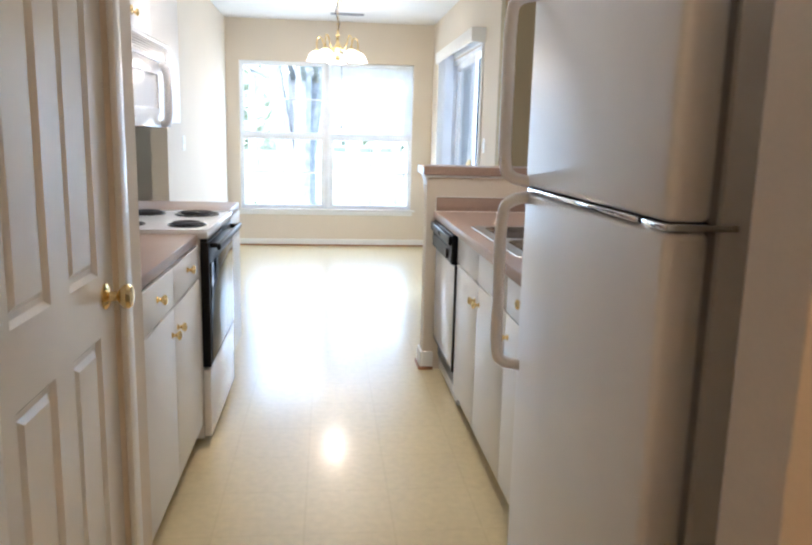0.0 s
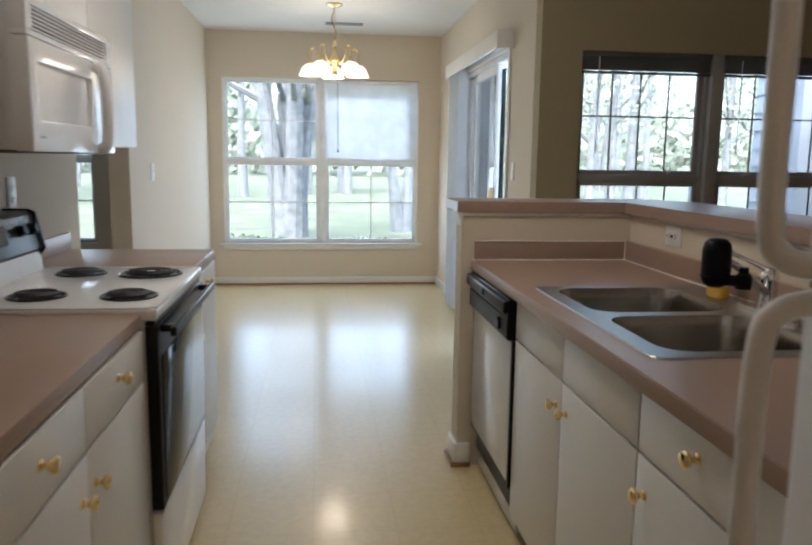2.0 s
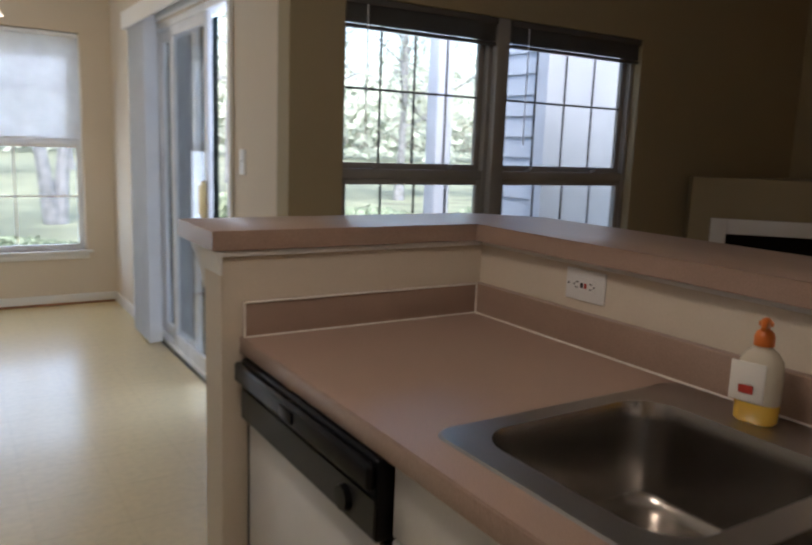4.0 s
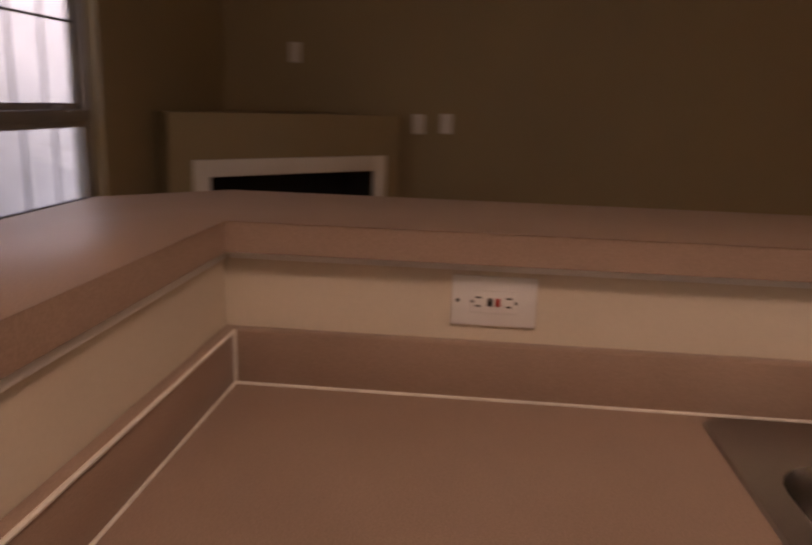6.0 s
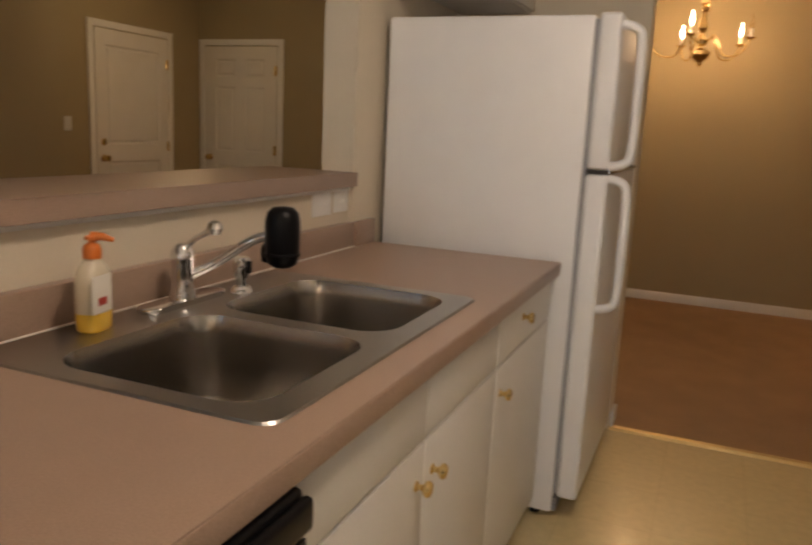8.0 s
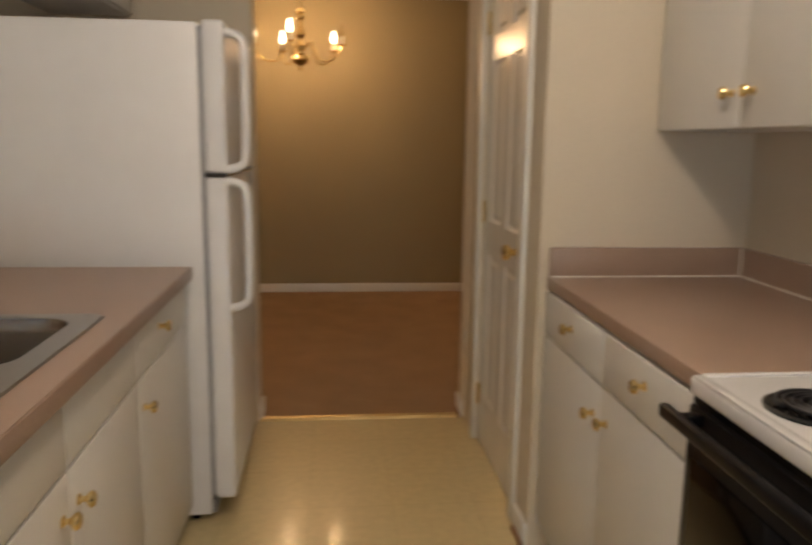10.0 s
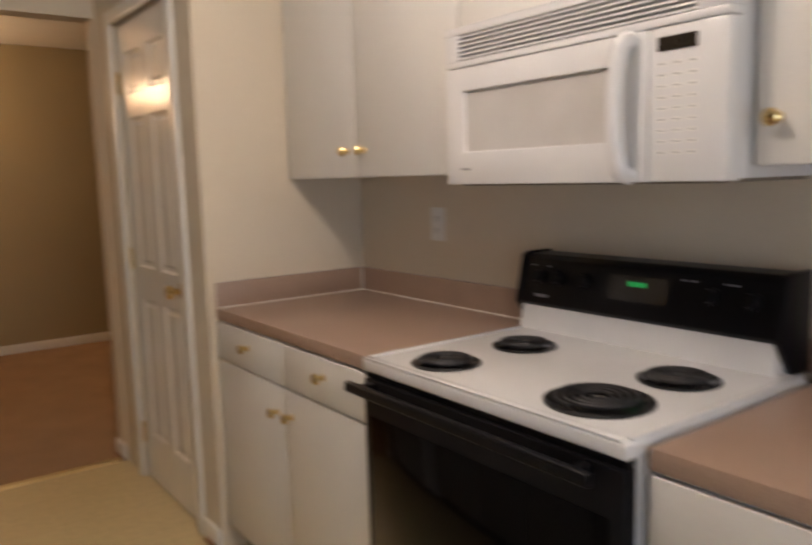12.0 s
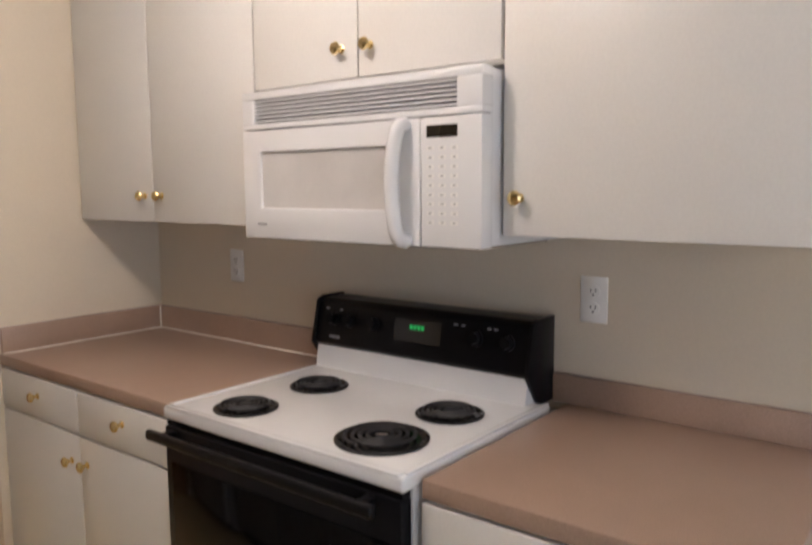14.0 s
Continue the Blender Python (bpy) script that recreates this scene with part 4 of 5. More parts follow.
dr = part("oven_door", ring_frame(-0.735, -0.690, A0, dy, 1.368, 1.654, A0 + 0.068, dy - 0.082, 1.449, 1.597), M_WHITE, mw)
part("window", box(-0.735, -0.698, A0 + 0.068, dy - 0.082, 1.449, 1.597), M_MESH, dr, "grey mesh window")
hp = curve([(-0.690, 3.728, 1.645), (-0.664, 3.722, 1.625), (-0.652, 3.715, 1.52), (-0.660, 3.722, 1.40), (-0.690, 3.730, 1.378)], 8)
part("handle", tube(hp, 0.0175, 14), M_WHITE, dr)
part("badge", box(-0.6897, -0.6885, A0 + 0.055, A0 + 0.090, 1.403, 1.409), M_PRINT, dr, smooth=False)
cp = part("control_panel", box(-0.735, -0.691, dy + 0.003, A1, 1.368, 1.654, 0.004), M_WHITE, mw)
part("display", box(-0.6912, -0.6895, 3.786, 3.868, 1.610, 1.636), M_DISPLAY, cp, smooth=False)
for r in range(9):
    for c in range(3):
        y, z = 3.786 + 0.032 * c, 1.587 - 0.0205 * r
        part("button", box(-0.6912, -0.6904, y, y + 0.019, z - 0.004, z + 0.004, 0.0002), M_PLATE, cp, smooth=False)
        part("button_print", box(-0.6903, -0.6899, y + 0.004 + 0.001 * ((r * 3 + c) % 3), y + 0.014, z - 0.0016, z + 0.0016), M_PRINT, cp, smooth=False)

mw.location.z -= 0.032

# ---- dishwasher ----
dw = thing("dishwasher", (1.0, 3.885, 0), "white built-in dishwasher with black control panel", "dishwasher")
D0, D1 = 3.550, 4.190
part("tub", box(0.72, 1.33, D0, D1, 0.09, 0.870), M_BLACK, dw, smooth=False)
part("control_panel", box(0.672, 0.722, D0 + 0.003, D1 - 0.003, 0.722, 0.868, 0.008, seg=3), M_BLACK, dw, "black control panel")
part("grip", box(0.655, 0.673, D0 + 0.004, D1 - 0.004, 0.815, 0.862, 0.009, seg=3), M_BLACK, dw)
part("control_face", box(0.6675, 0.6722, D0 + 0.004, D1 - 0.022, 0.732, 0.800, 0.001), M_STRIP, dw, "dull dark grey control strip", smooth=False)
part("dial", lathe([(0, 0), (0.024, 0), (0.022, 0.012), (0, 0.013)], (0.6674, D0 + 0.10, 0.766), (-1, 0, 0), 20), M_BLACK, dw)
part("latch", box(0.6505, 0.656, D0 + 0.30, D0 + 0.36, 0.826, 0.85, 0.002), M_BLACK, dw)
part("door_frame", boxes((0.690, 0.722, D0 + 0.003, D0 + 0.018, 0.195, 0.720), (0.690, 0.722, D1 - 0.018, D1 - 0.003, 0.195, 0.720), (0.690, 0.722, D0 + 0.018, D1 - 0.018, 0.195, 0.212)), M_BLACK, dw, smooth=False)
part("door_panel", box(0.688, 0.722, D0 + 0.019, D1 - 0.019, 0.213, 0.719, 0.002), M_WHITE, dw)
part("kick_panel", box(0.725, 0.74, D0 + 0.005, D1 - 0.005, 0.02, 0.188, 0.003), M_WHITE, dw)

dw.location.x -= 0.012

# ---- sink, faucet and what stands on it ----
si = thing("kitchen_sink", (1.05, 3.0, TOP), "stainless steel double-bowl drop-in sink", "sink")
rim = bmesh.new()
zr = TOP + 0.0045
BOWLS = ((0.785, 1.190, 3.092, 3.476), (0.785, 1.190, 2.668, 3.044))
MIDY = (BOWLS[0][2] + BOWLS[1][3]) / 2
for b, cell in zip(BOWLS, ((SX0, SX1, MIDY, SY1), (SX0, SX1, SY0, MIDY))):
    soft_c, hard_c = rounded(*cell, 0.035), rounded(*cell, 0.0005)
    far = [(o if (p[1] > MIDY + 0.05) == (b[2] > MIDY) and abs(p[1] - MIDY) > 0.2 else h) for p, o, h in zip(rounded(*b, 0.075), soft_c, hard_c)]
    near = [rim.verts.new((x, y, zr)) for x, y in rounded(*b, 0.075)]
    edge = [rim.verts.new((x, y, zr)) for x, y in far]
    low = [rim.verts.new((x + math.copysign(0.003, x - 1.05), y + (0 if abs(y - MIDY) < 0.002 else math.copysign(0.003, y - 3.0)), TOP + 0.0005)) for x, y in far]
    for i in range(len(near)):
        j = (i + 1) % len(near)
        rim.faces.new((near[i], near[j], edge[j], edge[i]))
        if abs(far[i][1] - MIDY) > 0.002 or abs(far[j][1] - MIDY) > 0.002:
            rim.faces.new((edge[i], edge[j], low[j], low[i]))
part("rim", rim, M_STEEL, si, smooth=False)
for b in BOWLS:
    bm = bmesh.new()
    rings = []
    for k in range(12):
        u = k / 11
        inset, z = (0.0, zr) if k == 0 else (0.004 + 0.018 * u, zr - 0.006 - 0.15 * u)
        rings.append((inset, z, 0.075))
    for k in range(1, 7):
        w = radians(90 * k / 6)
        rings.append((0.022 + 0.04 * (1 - math.cos(w)), zr - 0.156 - 0.03 * math.sin(w), 0.075))
    rings.append((0.10, zr - 0.189, 0.07))
    prev = None
    for inset, z, r in rings:
        pts = rounded(b[0] + inset, b[1] - inset, b[2] + inset, b[3] - inset, max(0.03, r - inset * 0.4))
        vs = [bm.verts.new((x, y, z)) for x, y in pts]
        if prev:
            for i in range(len(vs)):
                j = (i + 1) % len(vs)
                bm.faces.new((prev[i], prev[j], vs[j], vs[i]))
        prev = vs
    bm.faces.new(prev)
    bowl = part("bowl", bm, M_BOWLSTEEL, si)
    cx, cy = (b[0] + b[1]) / 2, (b[2] + b[3]) / 2
    part("drain", lathe([(0, 0.001), (0.03, 0.001), (0.042, 0.004), (0.056, 0.003), (0.057, 0.0), (0, 0)], (cx, cy, zr - 0.188)), M_CHROME, bowl, "chrome drain")

fa = thing("kitchen_faucet", (1.272, 3.03, TOP), "chrome single-lever faucet on the sink deck", "faucet")
FX, FY = 1.262, 3.05
part("deck_plate", prism(rounded(FX - 0.028, FX + 0.028, FY - 0.125, FY + 0.125, 0.026), "z", zr, zr + 0.012, 0.004), M_CHROME, fa)
part("body", lathe([(0, 0), (0.030, 0), (0.028, 0.012), (0.023, 0.03), (0.023, 0.075), (0.026, 0.085), (0.024, 0.102), (0.014, 0.116), (0, 0.12)], (FX, FY, zr + 0.011)), M_CHROME, fa)
part("spout", tube(curve([(FX - 0.015, FY - 0.01, zr + 0.062), (1.20, 3.01, 1.01), (1.14, 2.995, 1.052), (1.105, 2.985, 1.07), (1.08, 2.98, 1.068)], 8), 0.0105, 14), M_CHROME, fa)
part("lever", tube([(FX - 0.006, FY - 0.004, zr + 0.122), (FX - 0.06, FY + 0.03, zr + 0.150), (1.145, 3.098, 1.094)], [0.0075, 0.006, 0.007], 12), M_CHROME, fa)
part("lever_knob", lathe([(0, -0.016), (0.010, -0.013), (0.016, 0), (0.012, 0.011), (0, 0.016)], (1.138, 3.103, 1.098)), M_CHROME, fa)
wf = thing("water_filter", (1.06, 2.98, 1.0), "glossy black water filter capsule on the faucet spout", "water filter")
part("shell", lathe([(0, 0), (0.018, 0.001), (0.031, 0.010), (0.036, 0.026), (0.037, 0.065), (0.037, 0.098), (0.033, 0.117), (0.022, 0.128), (0, 0.131)], (1.060, 2.978, 1.008), steps=28), M_BLACK, wf)
part("mount", tube([(1.085, 2.981, 1.066), (1.06, 2.978, 1.066)], 0.016, 12), M_BLACK, wf)
part("seam_ring", lathe([(0.0372, 0), (0.0382, 0.002), (0.0382, 0.005), (0.0372, 0.007)], (1.060, 2.978, 1.034), steps=28), M_BLACK, wf)
part("diverter", tube([(1.062, 2.970, 1.030), (1.095, 2.945, 1.030), (1.118, 2.938, 1.030)], [0.015, 0.015, 0.019], 12), M_BLACK, wf)
part("diverter_knob", lathe([(0, -0.022), (0.02, -0.02), (0.022, 0.0), (0.020, 0.016), (0.012, 0.022), (0.012, 0.036), (0, 0.037)], (1.115, 2.938, 1.030), steps=18), M_BLACK, wf)
sp = thing("side_sprayer", (1.225, 2.890, TOP), "chrome side sprayer in the sink deck", "sprayer")
part("base", lathe([(0, 0), (0.026, 0), (0.024, 0.008), (0.018, 0.014), (0, 0.014)], (1.225, 2.890, zr)), M_CHROME, sp)
part("head", lathe([(0.0, 0), (0.012, 0), (0.013, 0.018), (0.019, 0.030), (0.021, 0.058), (0.017, 0.070), (0, 0.072)], (1.225, 2.890, zr + 0.012)), M_CHROME, sp)
part("button", box(1.200, 1.210, 2.882, 2.898, zr + 0.045, zr + 0.075, 0.003), M_BLACK, sp)

so = thing("soap_bottle", (1.255, 3.30, TOP), "clear soap bottle with orange pump and yellow soap", "soap dispenser")
def bottle_ring(bm, z, a, b):
    ca, sa = math.cos(radians(12)), math.sin(radians(12))
    out = []
    for k in range(28):
        w = 2 * math.pi * k / 28
        u, v = b * math.copysign(abs(math.cos(w)) ** 0.7, math.cos(w)), a * math.copysign(abs(math.sin(w)) ** 0.7, math.sin(w))
        out.append(bm.verts.new((1.257 + u * ca - v * sa, 3.30 + u * sa + v * ca, z)))
    return out
def bottle_shell(rows):
    bm = bmesh.new()
    rings = [bottle_ring(bm, *r) for r in rows]
    for p, q in zip(rings, rings[1:]):
        for k in range(28):
            bm.faces.new((p[k], p[(k + 1) % 28], q[(k + 1) % 28], q[k]))
    bm.faces.new(rings[0][::-1])
    bm.faces.new(rings[-1])
    return bm
zb = zr + 0.0005
part("soap_fill", bottle_shell([(zb, 0.031, 0.021), (zb + 0.004, 0.035, 0.024), (zb + 0.036, 0.036, 0.025)]), M_SOAP, so, "yellow liquid soap")
part("bottle", bottle_shell([(zb + 0.0362, 0.036, 0.025), (zb + 0.08, 0.0365, 0.025), (zb + 0.108, 0.034, 0.023), (zb + 0.122, 0.025, 0.018), (zb + 0.130, 0.014, 0.013), (zb + 0.136, 0.013, 0.013)]), M_BOTTLE, so)
lab = box(-0.029, 0.029, -0.0015, 0.0015, 0.038, 0.106, 0.001)
bmesh.ops.rotate(lab, verts=lab.verts, cent=(0, 0, 0), matrix=Matrix.Rotation(radians(-78), 3, "Z"))
bmesh.ops.translate(lab, verts=lab.verts, vec=(1.231, 3.306, zb))
part("label", lab, M_LABEL, so, "off-white label")
mk = box(-0.012, 0.012, -0.0005, 0.0005, 0.052, 0.066)
bmesh.ops.rotate(mk, verts=mk.verts, cent=(0, 0, 0), matrix=Matrix.Rotation(radians(-78), 3, "Z"))
bmesh.ops.translate(mk, verts=mk.verts, vec=(1.2288, 3.3064, zb))
part("label_mark", mk, M_RED, so, smooth=False)
pm = lathe([(0, 0), (0.0165, 0), (0.0165, 0.016), (0.013, 0.024), (0.007, 0.028), (0.0055, 0.036), (0, 0.036)], (1.257, 3.30, zb + 0.134))
tube([(1.257, 3.30, zb + 0.172), (1.240, 3.292, zb + 0.174), (1.222, 3.283, zb + 0.168)], [0.010, 0.007, 0.004], 10, bm=pm)
lathe([(0, 0), (0.012, 0), (0.012, 0.006), (0, 0.007)], (1.257, 3.30, zb + 0.168), bm=pm, steps=14)
part("pump", pm, M_ORANGE, so, "orange pump head")

# ---- fridge ----
fr = thing("refrigerator", (1.0, 1.65, 0), "white top-freezer refrigerator with long side handles", "refrigerator")
F0, F1, FT, SEAM = 1.150, 1.915, 1.685, 1.203
part("cabinet_body", box(0.635, 1.318, F0, F1, 0.03, FT - 0.008, 0.008), M_FRIDGE, fr)
part("gasket", box(0.622, 0.635, F0 + 0.012, F1 - 0.012, 0.10, FT - 0.02), M_PRINT, fr, "grey door gasket", smooth=False)
for nm, z0, z1 in (("freezer_door", SEAM + 0.006, FT), ("fridge_door", 0.09, SEAM - 0.006)):
    d = part(nm, box(0.552, 0.622, F0, F1, z0, z1, 0.014, seg=4), M_FRIDGE, fr)
    top, bot = (z1 - 0.035, z0 + 0.012) if nm == "freezer_door" else (z1 - 0.012, z1 - 0.435)
    y = F1 - 0.022
    pts = curve([(0.555, y, top), (0.512, y, top - 0.012), (0.494, y, top - 0.05), (0.492, y, (top + bot) / 2), (0.494, y, bot + 0.05), (0.512, y, bot + 0.012), (0.555, y, bot)], 6)
    part("handle", tube(pts, 0.0145, 12), M_FRIDGE, d, "white loop handle")
part("seam_strip", box(0.559, 0.622, F0 + 0.004, F1 - 0.004, SEAM - 0.0058, SEAM + 0.0058), M_SLOT, fr, "dark gap between the doors", smooth=False)
part("seam_trim", box(0.55, 0.559, F0 + 0.10, F1 - 0.03, SEAM - 0.0045, SEAM + 0.0045, 0.001), M_CHROME, fr)
part("hinge", boxes((0.549, 0.66, F0 - 0.008, F0 + 0.075, SEAM - 0.005, SEAM + 0.005), bevel=0.002), M_CHROME, fr, "metal middle hinge")
part("kick_grille", boxes(*[(0.622, 0.635, F0 + 0.01, F1 - 0.01, 0.035 + 0.013 * k, 0.043 + 0.013 * k) for k in range(4)]), M_PRINT, fr, smooth=False)
for x in (0.70, 1.28):
    for y in (F0 + 0.05, F1 - 0.05):
        part("foot", lathe([(0, 0), (0.018, 0), (0.018, 0.03), (0, 0.03)], (x, y, 0)), M_BLACK, fr)
part("coil_grid", boxes(*[(1.322, 1.328, F0 + 0.03, F1 - 0.03, 0.3 + 0.06 * k, 0.306 + 0.06 * k) for k in range(22)], (1.318, 1.326, F0 + 0.05, F0 + 0.06, 0.25, 1.64), (1.318, 1.326, F1 - 0.06, F1 - 0.05, 0.25, 1.64)), M_BLACK, fr, "black condenser coils", smooth=False)

# ---- lights that hang ----
CX, CY = 0.165, 7.53
ch = thing("chandelier", (CX, CY, CEIL), "brass dinette chandelier with five white glass shades", "chandelier", "chandeliers")
part("canopy", lathe([(0, 0), (0.062, 0), (0.060, -0.010), (0.035, -0.022), (0.012, -0.030), (0, -0.03)], (CX, CY, CEIL)), M_BRASS, ch)
for k in range(9):
    z = CEIL - 0.035 - 0.026 * k
    ring = [(CX + (0.007 * math.cos(w) if k % 2 else 0), CY + (0 if k % 2 else 0.007 * math.cos(w)), z - 0.017 * math.sin(w)) for w in [2 * math.pi * j / 12 for j in range(13)]]
    part("chain_link", tube(ring, 0.0026, 6), M_BRASS, ch)
part("cord", tube(curve([(CX, CY, CEIL - 0.03), (CX - 0.02, CY, CEIL - 0.12), (CX + 0.012, CY + 0.01, CEIL - 0.2), (CX, CY, CEIL - 0.27)], 6), 0.0035, 6), M_SLOT, ch, "dark lamp cord")
part("stem", lathe([(0, 0.0), (0.010, 0.0), (0.012, -0.03), (0.022, -0.045), (0.012, -0.065), (0.014, -0.10), (0.03, -0.125), (0.036, -0.15), (0.022, -0.18), (0.016, -0.21), (0.028, -0.225), (0.024, -0.25), (0.008, -0.27), (0, -0.285)], (CX, CY, CEIL - 0.262)), M_BRASS, ch)
for k in range(5):
    w = radians(72 * k + 20)
    c, s = math.cos(w), math.sin(w)
    ar = part("arm", tube(curve([(CX + 0.02 * c, CY + 0.02 * s, CEIL - 0.390), (CX + 0.07 * c, CY + 0.07 * s, CEIL - 0.435), (CX + 0.12 * c, CY + 0.12 * s, CEIL - 0.390), (CX + 0.15 * c, CY + 0.15 * s, CEIL - 0.320), (CX + 0.185 * c, CY + 0.185 * s, CEIL - 0.335), (CX + 0.19 * c, CY + 0.19 * s, CEIL - 0.420)], 6), 0.006, 8), M_BRASS, ch)
    tx, ty = CX + 0.19 * c, CY + 0.19 * s
    part("socket_cup", lathe([(0, 0.012), (0.018, 0.010), (0.024, 0.0), (0.020, -0.012), (0, -0.012)], (tx, ty, CEIL - 0.428), steps=16), M_BRASS, ar)
    part("shade", lathe([(0.022, 0.0), (0.045, -0.010), (0.064, -0.030), (0.075, -0.058), (0.084, -0.078), (0.090, -0.086), (0.086, -0.086), (0.072, -0.060), (0.060, -0.033), (0.042, -0.014), (0.020, -0.004)], (tx, ty, CEIL - 0.435), steps=24), M_SHADE, ar, "white frosted glass bell shade")
ch.scale = (1.10, 1.10, 1.10)
bulb_light(CX, CY, CEIL - 0.66, 2.6, 0.12, (1.0, 0.80, 0.55))

DX, DY = 0.45, -1.27
DZ = CEIL_DINING
cd = thing("chandelier", (DX, DY, CEIL_DINING), "brass dining chandelier with candle bulbs, one unlit", "chandelier", "chandeliers")
part("canopy", lathe([(0, 0), (0.062, 0), (0.060, -0.006), (0.03, -0.022), (0.010, -0.034), (0, -0.034)], (DX, DY, CEIL_DINING)), M_BRASS, cd)
part("rod", tube([(DX, DY, CEIL_DINING - 0.03), (DX, DY, CEIL_DINING - 0.22)], 0.005, 8), M_BRASS, cd)
part("column", lathe([(0, 2.232), (0.016, 2.228), (0.030, 2.208), (0.016, 2.192), (0.026, 2.182), (0.026, 2.17), (0.012, 2.16), (0.014, 2.12), (0.024, 2.1), (0.028, 2.075), (0.014, 2.05), (0.02, 2.03), (0.034, 2.015), (0.030, 1.99), (0.016, 1.98), (0.02, 1.97), (0.050, 1.955), (0.056, 1.935), (0.048, 1.915), (0.024, 1.9), (0.010, 1.892), (0.012, 1.88), (0, 1.865)], (DX, DY, CEIL_DINING - 2.42), steps=28), M_BRASS, cd)
for k in range(5):
    w = radians(72 * k + 8)
    c, s = math.cos(w), math.sin(w)
    R = 0.300
    ar = part("arm", tube(curve([(DX + 0.03 * c, DY + 0.03 * s, DZ - 0.420), (DX + 0.075 * c, DY + 0.075 * s, DZ - 0.385), (DX + 0.11 * c, DY + 0.11 * s, DZ - 0.430), (DX + 0.15 * c, DY + 0.15 * s, DZ - 0.495), (DX + 0.235 * c, DY + 0.235 * s, DZ - 0.495), (DX + 0.285 * c, DY + 0.285 * s, DZ - 0.450), (DX + R * c, DY + R * s, DZ - 0.420)], 7), 0.0048, 8), M_BRASS, cd)
    bx0, by0 = DX + R * c, DY + R * s
    part("bobeche", lathe([(0, 0), (0.014, 0.0), (0.030, 0.008), (0.032, 0.011), (0.012, 0.010), (0, 0.010)], (bx0, by0, DZ - 0.42), steps=18), M_BRASS, ar)
    part("candle", lathe([(0, 0), (0.0105, 0), (0.0105, 0.045), (0, 0.045)], (bx0, by0, DZ - 0.41), steps=12), M_PLATE, ar)
    lit = k != 2
    part("bulb", lathe([(0, 0), (0.007, 0.0), (0.0115, 0.018), (0.011, 0.030), (0.006, 0.052), (0.002, 0.075), (0, 0.076)], (bx0, by0, DZ - 0.365), steps=14), M_BULB if lit else M_BULBOFF, ar, "glowing candle bulb" if lit else "unlit clear bulb").visible_shadow = False
    if lit:
        bulb_light(DX + (bx0 - DX) * 1.12, DY + (by0 - DY) * 1.12, DZ - 0.436, 1.3, 0.02, WARM)

cd.scale = (1.12, 1.12, 1.22)

vt = thing("ceiling_vent", (0.28, 8.410, CEIL), "grey metal ceiling register", "vent")
part("frame", boxes((0.10, 0.45, 8.360, 8.375, CEIL - 0.010, CEIL), (0.10, 0.45, 8.445, 8.460, CEIL - 0.010, CEIL), (0.10, 0.115, 8.375, 8.445, CEIL - 0.010, CEIL), (0.435, 0.45, 8.375, 8.445, CEIL - 0.010, CEIL)), M_PRINT, vt)
for k in range(5):
    part("slat", box(0.115, 0.435, 8.380 + 0.013 * k, 8.388 + 0.013 * k, CEIL - 0.008, CEIL - 0.001), M_PRINT, vt, smooth=False)

KX, KY = 0.12, 3.50
kl = thing("ceiling_light", (KX, KY, CEIL), "round flush kitchen ceiling light with frosted bowl", "ceiling light")
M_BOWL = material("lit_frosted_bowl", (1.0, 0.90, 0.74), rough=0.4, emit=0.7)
part("pan", lathe([(0, 0), (0.17, 0), (0.17, -0.02), (0.155, -0.025), (0, -0.025)], (KX, KY, CEIL), steps=32), M_TRIM, kl)
part("bowl", lathe([(0.15, -0.026), (0.145, -0.045), (0.12, -0.07), (0.07, -0.088), (0, -0.094)], (KX, KY, CEIL), steps=32), M_BOWL, kl)
bulb_light(KX, KY, CEIL - 0.16, 5.5, 0.15, (1.0, 0.85, 0.66))

# unseen foyer fixture, added to give the entry doors their warm glow
foyer_fill = thing("ceiling_light", (4.2, -0.6, CEIL_DINING), "added unseen foyer ceiling light, round and flush with frosted bowl", "ceiling light")
part("pan", lathe([(0, 0), (0.14, 0), (0.14, -0.02), (0.125, -0.025), (0, -0.025)], (4.2, -0.6, CEIL_DINING), steps=32), M_BRASS, foyer_fill)
part("bowl", lathe([(0.12, -0.026), (0.115, -0.045), (0.09, -0.07), (0.05, -0.085), (0, -0.09)], (4.2, -0.6, CEIL_DINING), steps=32), M_BOWL, foyer_fill)
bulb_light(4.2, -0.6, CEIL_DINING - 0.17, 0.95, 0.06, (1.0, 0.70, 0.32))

# ---- fireplace ----
fp = thing("fireplace", (0, 0, 0), "corner fireplace with white surround and black firebox", "fireplace")
LEN, O0, O1, OZ0, OZ1, FH = 1.388, 0.20, 1.198, 0.30, 0.94, 1.25
for nm, *b in (("left_pier", 0, O0, 0, 0.15, 0, FH), ("right_pier", O1, LEN, 0, 0.25, 0, FH), ("header", O0, O1, 0, 0.25, OZ1, FH), ("hearth_wall", O0, O1, 0, 0.25, 0, OZ0)):
    part(nm, box(*b), M_TAN, fp, smooth=False)
part("chase", prism([(0.30, 0.252), (1.30, 0.252), (0.79, 0.76)], "z", 0, FH), M_TAN, fp, smooth=False)
part("surround", boxes((O0 - 0.085, O0, -0.022, 0, OZ0 - 0.0, OZ1 + 0.085), (O1, O1 + 0.085, -0.022, 0, OZ0, OZ1 + 0.085), (O0, O1, -0.022, 0, OZ1, OZ1 + 0.085), bevel=0.005), M_TRIM, fp, "white painted surround")
